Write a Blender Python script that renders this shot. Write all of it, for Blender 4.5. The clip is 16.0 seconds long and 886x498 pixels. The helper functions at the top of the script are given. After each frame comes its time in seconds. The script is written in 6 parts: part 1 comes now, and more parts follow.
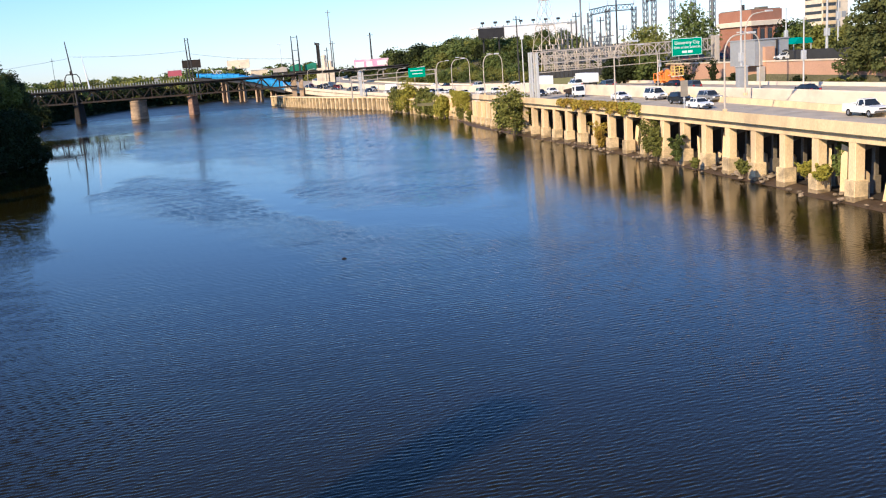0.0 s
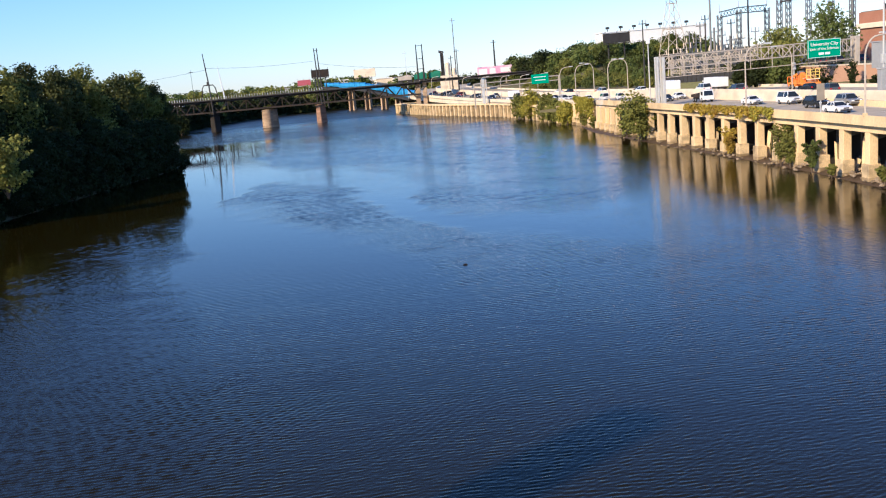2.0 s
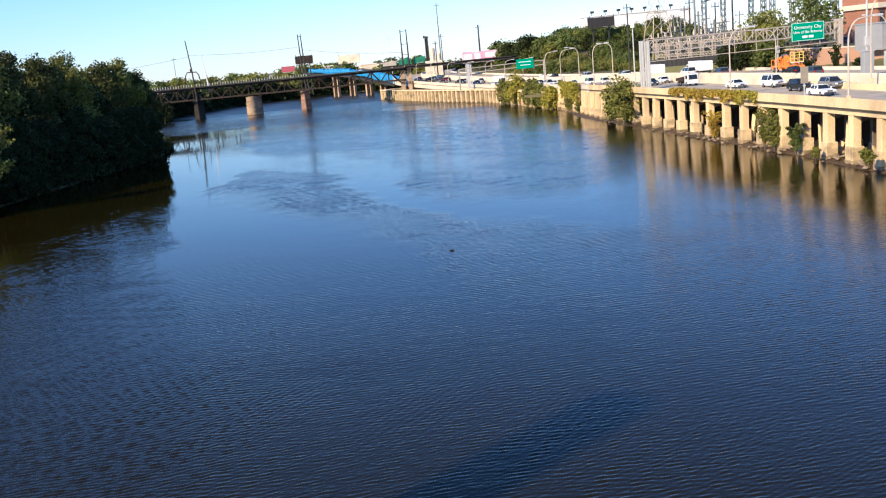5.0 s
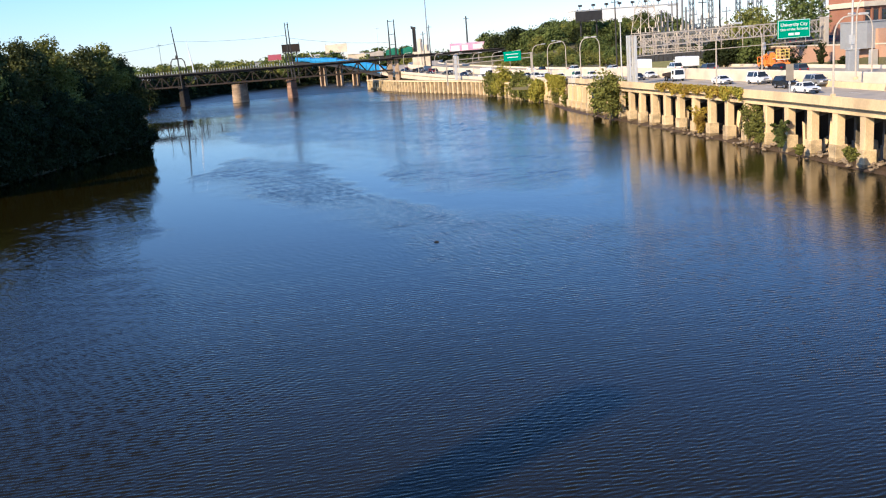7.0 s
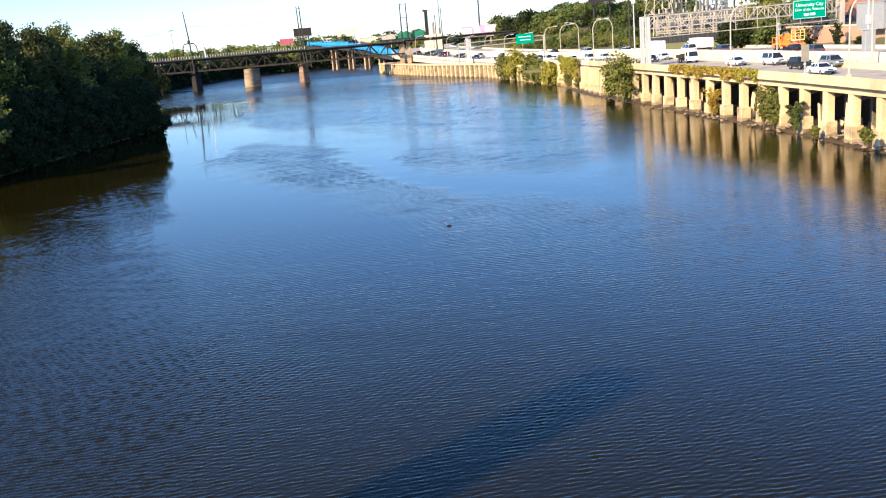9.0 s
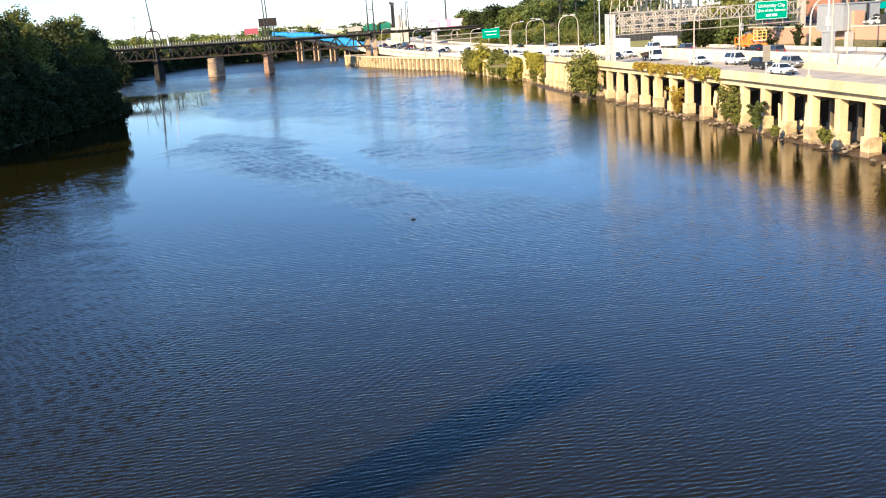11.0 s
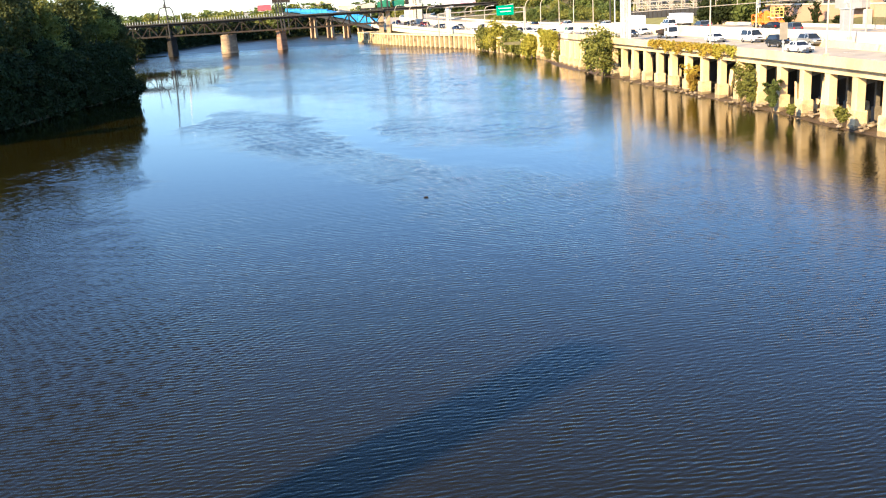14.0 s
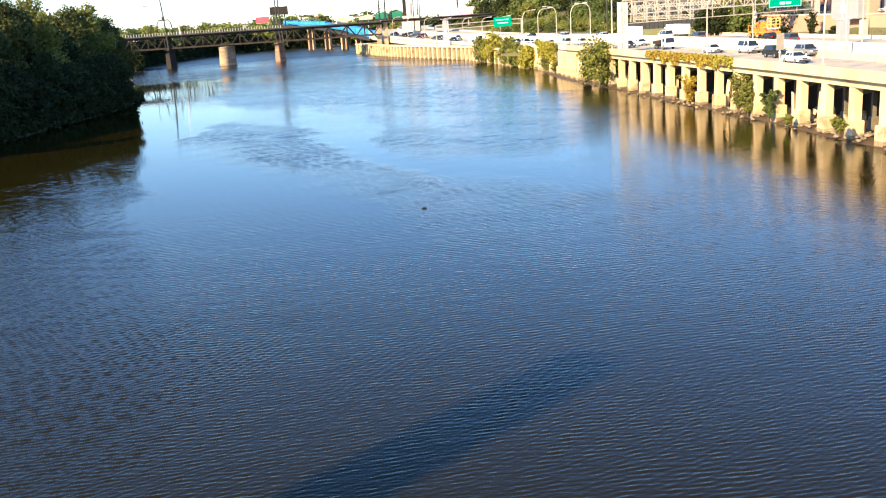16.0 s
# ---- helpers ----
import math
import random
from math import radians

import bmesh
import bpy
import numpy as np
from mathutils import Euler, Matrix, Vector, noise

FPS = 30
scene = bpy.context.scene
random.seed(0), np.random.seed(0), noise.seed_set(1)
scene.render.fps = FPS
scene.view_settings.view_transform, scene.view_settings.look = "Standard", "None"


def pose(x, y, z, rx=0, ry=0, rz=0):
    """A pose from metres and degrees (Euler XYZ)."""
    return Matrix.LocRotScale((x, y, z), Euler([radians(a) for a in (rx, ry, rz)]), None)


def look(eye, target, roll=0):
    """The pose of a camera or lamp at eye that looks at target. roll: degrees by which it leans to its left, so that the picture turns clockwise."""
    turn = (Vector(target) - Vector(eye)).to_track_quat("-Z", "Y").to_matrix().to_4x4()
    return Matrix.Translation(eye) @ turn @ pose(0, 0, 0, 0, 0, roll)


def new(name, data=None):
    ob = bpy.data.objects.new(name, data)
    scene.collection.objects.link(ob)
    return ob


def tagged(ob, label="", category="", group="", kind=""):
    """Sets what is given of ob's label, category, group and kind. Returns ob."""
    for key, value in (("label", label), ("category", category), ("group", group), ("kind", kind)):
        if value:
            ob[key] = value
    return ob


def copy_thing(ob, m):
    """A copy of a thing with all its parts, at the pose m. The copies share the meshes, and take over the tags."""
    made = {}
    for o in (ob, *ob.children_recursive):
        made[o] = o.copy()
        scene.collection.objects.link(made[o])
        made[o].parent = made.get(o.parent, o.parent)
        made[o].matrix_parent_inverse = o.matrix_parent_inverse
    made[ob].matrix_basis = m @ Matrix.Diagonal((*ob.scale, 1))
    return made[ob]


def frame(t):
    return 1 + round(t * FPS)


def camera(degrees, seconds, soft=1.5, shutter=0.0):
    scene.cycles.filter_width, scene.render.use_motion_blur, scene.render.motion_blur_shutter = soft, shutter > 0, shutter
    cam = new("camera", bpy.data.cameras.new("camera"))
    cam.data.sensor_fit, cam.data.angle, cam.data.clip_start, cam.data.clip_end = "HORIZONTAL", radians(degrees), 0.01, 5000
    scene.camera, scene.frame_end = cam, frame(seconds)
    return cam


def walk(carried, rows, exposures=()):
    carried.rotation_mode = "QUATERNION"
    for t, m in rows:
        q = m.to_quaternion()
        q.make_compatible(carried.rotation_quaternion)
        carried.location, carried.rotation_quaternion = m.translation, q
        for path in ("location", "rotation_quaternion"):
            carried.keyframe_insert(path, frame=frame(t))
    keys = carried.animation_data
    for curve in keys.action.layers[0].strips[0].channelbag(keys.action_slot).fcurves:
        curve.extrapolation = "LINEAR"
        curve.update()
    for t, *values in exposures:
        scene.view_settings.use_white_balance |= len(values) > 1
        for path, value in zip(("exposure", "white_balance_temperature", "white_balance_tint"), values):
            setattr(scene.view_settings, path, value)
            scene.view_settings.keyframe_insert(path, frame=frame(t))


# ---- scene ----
# ---- camera ----
EYE = 16.3
cam = camera(51.97, 16.0, soft=1.15)
TURNS = [  # seconds, yaw, pitch, roll in degrees
    (0.0, -7.66, -11.71, -4.31),
    (0.5, -4.16, -10.82, -4.98),
    (1.0, -1.35, -10.45, -4.43),
    (1.5, 0.16, -10.48, -4.43),
    (2.0, 0.04, -10.67, -5.11),
    (2.5, -0.13, -10.59, -5.68),
    (3.0, -0.52, -10.50, -5.19),
    (3.5, -1.32, -10.67, -5.35),
    (3.7, -0.46, -11.25, -6.29),
    (5.8, -1.36, -11.67, -4.63),
    (6.0, -1.86, -10.84, -4.66),
    (6.5, -2.46, -11.03, -4.33),
    (7.0, -1.68, -12.25, -4.48),
    (7.5, -0.78, -12.55, -4.53),
    (8.0, 0.05, -13.06, -5.03),
    (8.5, 0.02, -12.94, -4.99),
    (9.0, -0.77, -13.20, -4.90),
    (11.5, -3.18, -13.90, -3.61),
    (12.0, -2.93, -14.04, -3.87),
    (12.5, -2.07, -13.97, -4.15),
    (13.0, -2.13, -14.56, -4.33),
    (13.5, -2.14, -14.75, -4.44),
    (14.0, -2.17, -15.09, -3.64),
    (14.5, -1.90, -15.18, -3.42),
    (15.0, -1.87, -15.01, -3.32),
    (15.5, -2.27, -14.77, -3.27),
    (16.0, -2.32, -14.41, -3.78),
]
walk(cam, [(t, pose(0, 0, EYE, 90 + p, 0, y) @ pose(0, 0, 0, 0, 0, r)) for t, y, p, r in TURNS],
     exposures=[(0.0, 0.62, 4680, 18), (3.5, 0.55, 4660, 19), (5.8, 0.76, 4690, 17), (6.1, 0.73, 4690, 17), (6.6, 0.64, 4690, 17), (7.0, 0.69, 4690, 17), (7.6, 0.92, 4700, 16), (9.0, 1.13, 4760, 15), (12.0, 1.23, 4960, 13), (13.0, 1.3, 5030, 13), (14.0, 1.55, 5130, 12), (16.0, 1.54, 5150, 12)])

# ---- light ----
SUN_AZ = (-0.735, -0.678)   # towards the sun, in plan
SUN_EL = 27.0
world = bpy.data.worlds.new("world")
scene.world = world
world.use_nodes = True
wn, wl = world.node_tree.nodes, world.node_tree.links
sky = wn.new("ShaderNodeTexSky")
sky.sky_type = "NISHITA"
sky.sun_disc = False
sky.sun_elevation = radians(SUN_EL)
sky.sun_rotation = math.atan2(SUN_AZ[0], SUN_AZ[1])
sky.air_density = 1.2
sky.dust_density = 0.12
sky.ozone_density = 3.8
wl.new(sky.outputs[0], wn["Background"].inputs[0])
wn["Background"].inputs[1].default_value = 0.1
sun_lamp = bpy.data.lights.new("sun", "SUN")
sun_lamp.energy = 5.0
sun_lamp.angle = radians(0.75)
sun_lamp.color = (1.0, 0.67, 0.275)
sun_ob = new("sun", sun_lamp)
ce = math.cos(radians(SUN_EL))
sun_ob.matrix_world = look((SUN_AZ[0] * ce * 300, SUN_AZ[1] * ce * 300, math.sin(radians(SUN_EL)) * 300), (0, 0, 0))


# ---- materials ----
def mat(name, col, rough=0.8, metal=0.0, var=0.25, scale=1.0, fine=14.0, bump=0.2, dirt=None, dirt_amt=0.0,
        dirt_scale=0.25, streak=1.0, spec=0.4, rand=0.0, trans=0.0, bump_dist=0.03):
    """A surface with variation at two scales, stains and relief, in object metres of the world."""
    m = bpy.data.materials.new(name)
    m.use_nodes = True
    n, l = m.node_tree.nodes, m.node_tree.links
    b = n["Principled BSDF"]
    b.inputs["Roughness"].default_value = rough
    b.inputs["Metallic"].default_value = metal
    b.inputs["Specular IOR Level"].default_value = spec
    geo = n.new("ShaderNodeNewGeometry")
    mp = n.new("ShaderNodeMapping")
    mp.inputs["Scale"].default_value = (1, 1, 1 / streak)
    l.new(geo.outputs["Position"], mp.inputs[0])

    def noise_tex(s, det=4.0):
        t = n.new("ShaderNodeTexNoise")
        t.inputs["Scale"].default_value = s
        t.inputs["Detail"].default_value = det
        l.new(mp.outputs[0], t.inputs[0])
        return t

    a, c = noise_tex(scale), noise_tex(fine)
    mul = n.new("ShaderNodeMath")
    mul.operation = "MULTIPLY_ADD"
    mul.inputs[1].default_value = 0.55
    l.new(c.outputs[0], mul.inputs[0])
    half = n.new("ShaderNodeMath")
    half.operation = "MULTIPLY"
    half.inputs[1].default_value = 0.45
    l.new(a.outputs[0], half.inputs[0])
    l.new(half.outputs[0], mul.inputs[2])
    ramp = n.new("ShaderNodeMapRange")
    ramp.inputs["From Min"].default_value, ramp.inputs["From Max"].default_value = 0.3, 0.7
    ramp.inputs["To Min"].default_value, ramp.inputs["To Max"].default_value = 1 - var, 1 + var
    l.new(mul.outputs[0], ramp.inputs[0])
    val = ramp.outputs[0]
    if rand:
        info = n.new("ShaderNodeObjectInfo")
        rr = n.new("ShaderNodeMapRange")
        rr.inputs["To Min"].default_value, rr.inputs["To Max"].default_value = 1 - rand, 1 + rand
        l.new(info.outputs["Random"], rr.inputs[0])
        pm = n.new("ShaderNodeMath")
        pm.operation = "MULTIPLY"
        l.new(val, pm.inputs[0])
        l.new(rr.outputs[0], pm.inputs[1])
        val = pm.outputs[0]
    mixc = n.new("ShaderNodeMix")
    mixc.data_type, mixc.blend_type = "RGBA", "MULTIPLY"
    mixc.inputs[0].default_value = 1.0
    mixc.inputs[6].default_value = (*col, 1)
    l.new(val, mixc.inputs[7])
    out = mixc.outputs[2]
    if dirt:
        d = noise_tex(dirt_scale, 6.0)
        dr = n.new("ShaderNodeMapRange")
        dr.inputs["From Min"].default_value, dr.inputs["From Max"].default_value = 0.48, 0.68
        dr.inputs["To Max"].default_value = dirt_amt
        l.new(d.outputs[0], dr.inputs[0])
        md = n.new("ShaderNodeMix")
        md.data_type = "RGBA"
        l.new(dr.outputs[0], md.inputs[0])
        l.new(out, md.inputs[6])
        md.inputs[7].default_value = (*dirt, 1)
        out = md.outputs[2]
    l.new(out, b.inputs["Base Color"])
    if bump:
        bp = n.new("ShaderNodeBump")
        bp.inputs["Strength"].default_value = bump
        bp.inputs["Distance"].default_value = bump_dist
        l.new(c.outputs[0], bp.inputs["Height"])
        l.new(bp.outputs[0], b.inputs["Normal"])
    if trans:
        tr = n.new("ShaderNodeBsdfTranslucent")
        l.new(out, tr.inputs[0])
        ms = n.new("ShaderNodeMixShader")
        ms.inputs[0].default_value = trans
        l.new(b.outputs[0], ms.inputs[1])
        l.new(tr.outputs[0], ms.inputs[2])
        l.new(ms.outputs[0], n["Material Output"].inputs[0])
    return m


CONC = mat("weathered_concrete", (0.74, 0.56, 0.31), 0.9, var=0.22, scale=0.6, fine=9, bump=0.25, dirt=(0.3, 0.23, 0.14), dirt_amt=0.45, streak=2.5, rand=0.06)
CONC_WET = mat("waterstained_concrete", (0.64, 0.49, 0.27), 0.85, var=0.35, scale=0.8, fine=7, bump=0.3, dirt=(0.15, 0.115, 0.07), dirt_amt=0.75, dirt_scale=0.5, rand=0.08)
CONC_WHITE = mat("pale_concrete", (0.7, 0.6, 0.45), 0.9, var=0.12, scale=0.4, fine=8, dirt=(0.4, 0.34, 0.26), dirt_amt=0.45, streak=0.6)
TIDE = mat("tide_stained_concrete", (0.33, 0.245, 0.13), 0.75, var=0.4, scale=1.0, fine=6, bump=0.3, dirt=(0.1, 0.075, 0.04), dirt_amt=0.8, dirt_scale=0.6, rand=0.15)
# dark stained tone that paints shade into the recesses between the ribs
CONC_RECESS = mat("recess_shade_concrete", (0.2, 0.15, 0.085), 0.8, var=0.35, scale=0.6, fine=6, bump=0.3, dirt=(0.09, 0.065, 0.035), dirt_amt=0.7, streak=2.0)
# near-black earth; the shade under the highway deck is put into its colour
SHADE_SOIL = mat("shade_dark_earth", (0.035, 0.026, 0.018), 1.0, var=0.45, scale=0.6, fine=5, bump=0.5, bump_dist=0.1)
# dark concrete; under the highway deck its darkness stands in for shade
CONC_DARK = mat("dark_concrete", (0.16, 0.135, 0.1), 0.95, var=0.35, scale=0.5, fine=5)
ROAD = mat("worn_roadway", (0.45, 0.385, 0.28), 0.92, var=0.14, scale=0.35, fine=12, bump=0.1, dirt=(0.25, 0.22, 0.18), dirt_amt=0.5, dirt_scale=0.3)
PAINT = mat("lane_paint", (0.72, 0.7, 0.62), 0.8, var=0.2, fine=6, bump=0)
EARTH = mat("earth", (0.13, 0.115, 0.06), 1.0, var=0.45, scale=0.15, fine=3, bump=0.4, dirt=(0.07, 0.09, 0.03), dirt_amt=0.8, dirt_scale=0.08, bump_dist=0.2)
MUD = mat("river_mud", (0.075, 0.05, 0.028), 0.55, var=0.5, scale=0.9, fine=6, bump=0.7, bump_dist=0.1)
ROCK = mat("rubble_rock", (0.24, 0.185, 0.12), 0.9, var=0.4, scale=2, fine=9, bump=0.4, rand=0.35)
GRASS = mat("dry_grass", (0.2, 0.19, 0.06), 1.0, var=0.4, scale=0.5, fine=6, bump=0.4)
STEEL_RUST = mat("rusty_steel", (0.032, 0.025, 0.02), 0.85, 0.1, var=0.4, scale=0.4, fine=5, dirt=(0.065, 0.036, 0.02), dirt_amt=0.6)
STEEL_DARK = mat("dark_steel", (0.05, 0.047, 0.045), 0.7, 0.3, var=0.3, scale=0.5, fine=4)
STEEL = mat("galvanised_steel", (0.55, 0.55, 0.53), 0.55, 0.35, var=0.15, scale=0.8, fine=6, bump=0.05)
STEEL_GREY = mat("dull_grey_steel", (0.2, 0.2, 0.19), 0.6, 0.3, var=0.25, scale=0.8, fine=6, bump=0.05)
STEEL_TAN = mat("weathered_galvanised_steel", (0.5, 0.44, 0.36), 0.6, 0.2, var=0.2, scale=0.8, fine=6, bump=0.05)
STONE = mat("pier_stone", (0.4, 0.29, 0.18), 0.9, var=0.25, scale=0.5, fine=2.5, bump=0.5, dirt=(0.13, 0.09, 0.06), dirt_amt=0.7, rand=0.25, bump_dist=0.1)
STONE_BLACK = mat("black_pier_stone", (0.028, 0.024, 0.021), 0.9, var=0.3, scale=0.5, fine=2.5, bump=0.5, rand=0.2, bump_dist=0.1)
STONE_RED = mat("red_pier_stone", (0.33, 0.2, 0.13), 0.9, var=0.25, scale=0.5, fine=2.5, bump=0.5, dirt=(0.12, 0.07, 0.05), dirt_amt=0.6, rand=0.25, bump_dist=0.1)
BRICK = mat("red_brick", (0.33, 0.155, 0.095), 0.9, var=0.22, scale=0.3, fine=4, bump=0.2, dirt=(0.3, 0.17, 0.11), dirt_amt=0.5)
BRICK_TAN = mat("orange_brick", (0.5, 0.3, 0.19), 0.9, var=0.16, scale=0.25, fine=4, bump=0.2, dirt=(0.38, 0.24, 0.16), dirt_amt=0.5)
GREYWALL = mat("grey_panel", (0.33, 0.34, 0.35), 0.6, 0.1, var=0.1, fine=4, bump=0.05)
BLACKFENCE = mat("dark_fence_screen", (0.035, 0.036, 0.038), 0.9, var=0.3, fine=6, bump=0.1)
WHITE = mat("white_paint", (0.8, 0.8, 0.78), 0.5, var=0.06, fine=3, bump=0.03)
BLUE = mat("blue_tarp", (0.05, 0.27, 0.58), 0.7, var=0.2, scale=0.3, fine=1.5, bump=0.3, dirt=(0.015, 0.16, 0.42), dirt_amt=0.6, bump_dist=0.2)
GREEN_SIGN = mat("green_sign", (0.0, 0.36, 0.2), 0.5, var=0.06, fine=3, bump=0)
SIGN_WHITE = mat("sign_lettering", (0.85, 0.87, 0.84), 0.5, var=0.03, bump=0)
GREEN_CAR = mat("green_rail_wagon", (0.03, 0.2, 0.12), 0.7, var=0.3, scale=0.4, fine=3)
PINK = mat("pink_poster", (0.72, 0.36, 0.52), 0.6, var=0.2, scale=0.5, fine=1.2, bump=0, dirt=(0.78, 0.7, 0.72), dirt_amt=0.9, dirt_scale=0.3)
REDPOST = mat("red_poster", (0.34, 0.07, 0.1), 0.6, var=0.2, fine=2, bump=0)
ORANGEP = mat("orange_machine_paint", (0.82, 0.25, 0.02), 0.45, var=0.1, fine=5, bump=0.03)
YELLOWP = mat("yellow_cage_paint", (0.75, 0.55, 0.12), 0.5, var=0.1, fine=5, bump=0.03)
TEAL = mat("teal_awning", (0.0, 0.25, 0.2), 0.7, var=0.1, fine=3)
RUBBER = mat("tyre_rubber", (0.02, 0.02, 0.02), 0.9, var=0.2, fine=8)
RIM = mat("wheel_metal", (0.45, 0.45, 0.46), 0.35, 0.8, var=0.1, fine=9)
GLASS_CAR = mat("car_glass", (0.018, 0.022, 0.026), 0.06, var=0.1, fine=2, bump=0, spec=0.6)
GLASS_WIN = mat("window_glass", (0.03, 0.035, 0.045), 0.08, var=0.1, fine=2, bump=0, spec=0.6)
LAMPGLASS = mat("headlight_glass", (0.75, 0.76, 0.76), 0.15, var=0.05, bump=0)
REDLAMP = mat("tail_light", (0.4, 0.01, 0.01), 0.25, var=0.05, bump=0)
BARK = mat("bark", (0.1, 0.075, 0.05), 0.95, var=0.4, scale=2, fine=14, bump=0.6)
LEAF = mat("green_leaves", (0.12, 0.148, 0.034), 0.7, var=0.5, scale=0.35, fine=2.5, bump=0, trans=0.2, rand=0.2, spec=0.2)
# darker leaf tones; on the left bank they stand in for shade
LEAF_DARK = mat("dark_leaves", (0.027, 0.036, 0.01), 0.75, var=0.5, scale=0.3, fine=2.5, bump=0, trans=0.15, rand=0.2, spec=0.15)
LEAF_BANK = mat("shade_toned_leaves", (0.075, 0.085, 0.022), 0.72, var=0.55, scale=0.3, fine=2.5, bump=0, trans=0.18, rand=0.25, spec=0.2)
LEAF_OLIVE = mat("olive_leaves", (0.19, 0.195, 0.038), 0.7, var=0.5, scale=0.35, fine=2.5, bump=0, trans=0.25, rand=0.2, spec=0.2)
LEAF_YELLOW = mat("yellow_vine_leaves", (0.42, 0.32, 0.035), 0.7, var=0.5, scale=0.5, fine=4, bump=0, trans=0.25, dirt=(0.3, 0.16, 0.03), dirt_amt=0.8, dirt_scale=0.3, spec=0.2)
LEAF_LIME = mat("lime_vine_leaves", (0.34, 0.31, 0.035), 0.7, var=0.4, scale=0.5, fine=4, bump=0, trans=0.25, spec=0.2)
LEAF_PINE = mat("conifer_needles", (0.095, 0.105, 0.03), 0.75, var=0.5, scale=0.4, fine=3, bump=0, trans=0.12, spec=0.15)
WET_WOOD = mat("wet_dark_wood", (0.022, 0.018, 0.014), 0.5, var=0.4, scale=3, fine=20, bump=0.4)
WIRE = mat("cable", (0.06, 0.06, 0.06), 0.7, bump=0)


def car_paint(name, col, metal=0.0):
    return mat(name, col, 0.22, metal, var=0.05, fine=3, bump=0, spec=0.6)


CAR_WHITE = car_paint("white_car_paint", (0.78, 0.78, 0.76))
CAR_BLACK = car_paint("black_car_paint", (0.012, 0.013, 0.016))
CAR_SILVER = car_paint("silver_car_paint", (0.42, 0.43, 0.44), 0.5)
CAR_GREY = car_paint("grey_car_paint", (0.1, 0.105, 0.11), 0.3)
CAR_RED = car_paint("red_car_paint", (0.35, 0.02, 0.02))
CAR_BLUE = car_paint("blue_car_paint", (0.03, 0.05, 0.12), 0.2)


def water_material():
    m = bpy.data.materials.new("river_water")
    m.use_nodes = True
    n, l = m.node_tree.nodes, m.node_tree.links
    b = n["Principled BSDF"]
    b.inputs["Base Color"].default_value = (0.0114, 0.0092, 0.001, 1)
    b.inputs["IOR"].default_value = 1.33
    b.inputs["Specular IOR Level"].default_value = 0.3
    geo = n.new("ShaderNodeNewGeometry")

    def tex(scale, stretch, turn, detail, rough=0.5):
        mp = n.new("ShaderNodeMapping")
        mp.inputs["Rotation"].default_value = (0, 0, radians(turn))
        mp.inputs["Scale"].default_value = (stretch, 1, 1)
        l.new(geo.outputs["Position"], mp.inputs[0])
        t = n.new("ShaderNodeTexNoise")
        t.inputs["Scale"].default_value = scale
        t.inputs["Detail"].default_value = detail
        t.inputs["Roughness"].default_value = rough
        l.new(mp.outputs[0], t.inputs[0])
        return t.outputs[0]

    def math_node(op, a, c, d=None):
        q = n.new("ShaderNodeMath")
        q.operation = op
        for k, v in enumerate((a, c, d)):
            if v is None:
                continue
            if isinstance(v, (int, float)):
                q.inputs[k].default_value = v
            else:
                l.new(v, q.inputs[k])
        return q.outputs[0]

    # the sheet's own ruffled and calm spots, broken up by small gusts
    att = n.new("ShaderNodeAttribute")
    att.attribute_name = "ruffle"
    gust = tex(0.12, 0.4, 20, 3.0, 0.55)
    spread = n.new("ShaderNodeMapRange")
    spread.inputs["From Min"].default_value, spread.inputs["From Max"].default_value = 0.35, 0.65
    spread.inputs["To Min"].default_value, spread.inputs["To Max"].default_value = 0.8, 1.12
    l.new(gust, spread.inputs[0])
    rough_here = math_node("MULTIPLY", att.outputs["Fac"], spread.outputs[0])
    far_att = n.new("ShaderNodeAttribute")
    far_att.attribute_name = "blur"
    ripple = tex(4.5, 0.35, -8, 3.0, 0.55)
    swell = tex(1.2, 0.35, -16, 2.0)
    h = math_node("MULTIPLY_ADD", swell, 0.7, ripple)
    h = math_node("MULTIPLY", h, math_node("MULTIPLY", rough_here, math_node("SUBTRACT", 1.0, math_node("MULTIPLY", far_att.outputs["Fac"], 0.35))))
    bp = n.new("ShaderNodeBump")
    bp.inputs["Strength"].default_value = 1.0
    bp.inputs["Distance"].default_value = WATER_RELIEF
    l.new(h, bp.inputs["Height"])
    l.new(bp.outputs[0], b.inputs["Normal"])
    rr = n.new("ShaderNodeMapRange")
    rr.inputs["To Min"].default_value, rr.inputs["To Max"].default_value = 0.03, 0.125
    rr.clamp = False
    l.new(math_node("MULTIPLY", far_att.outputs["Fac"], spread.outputs[0]), rr.inputs[0])
    l.new(rr.outputs[0], b.inputs["Roughness"])
    return m


WATER_RELIEF = 0.034
WAVE_SLOPE = 0.108
WATER = water_material()


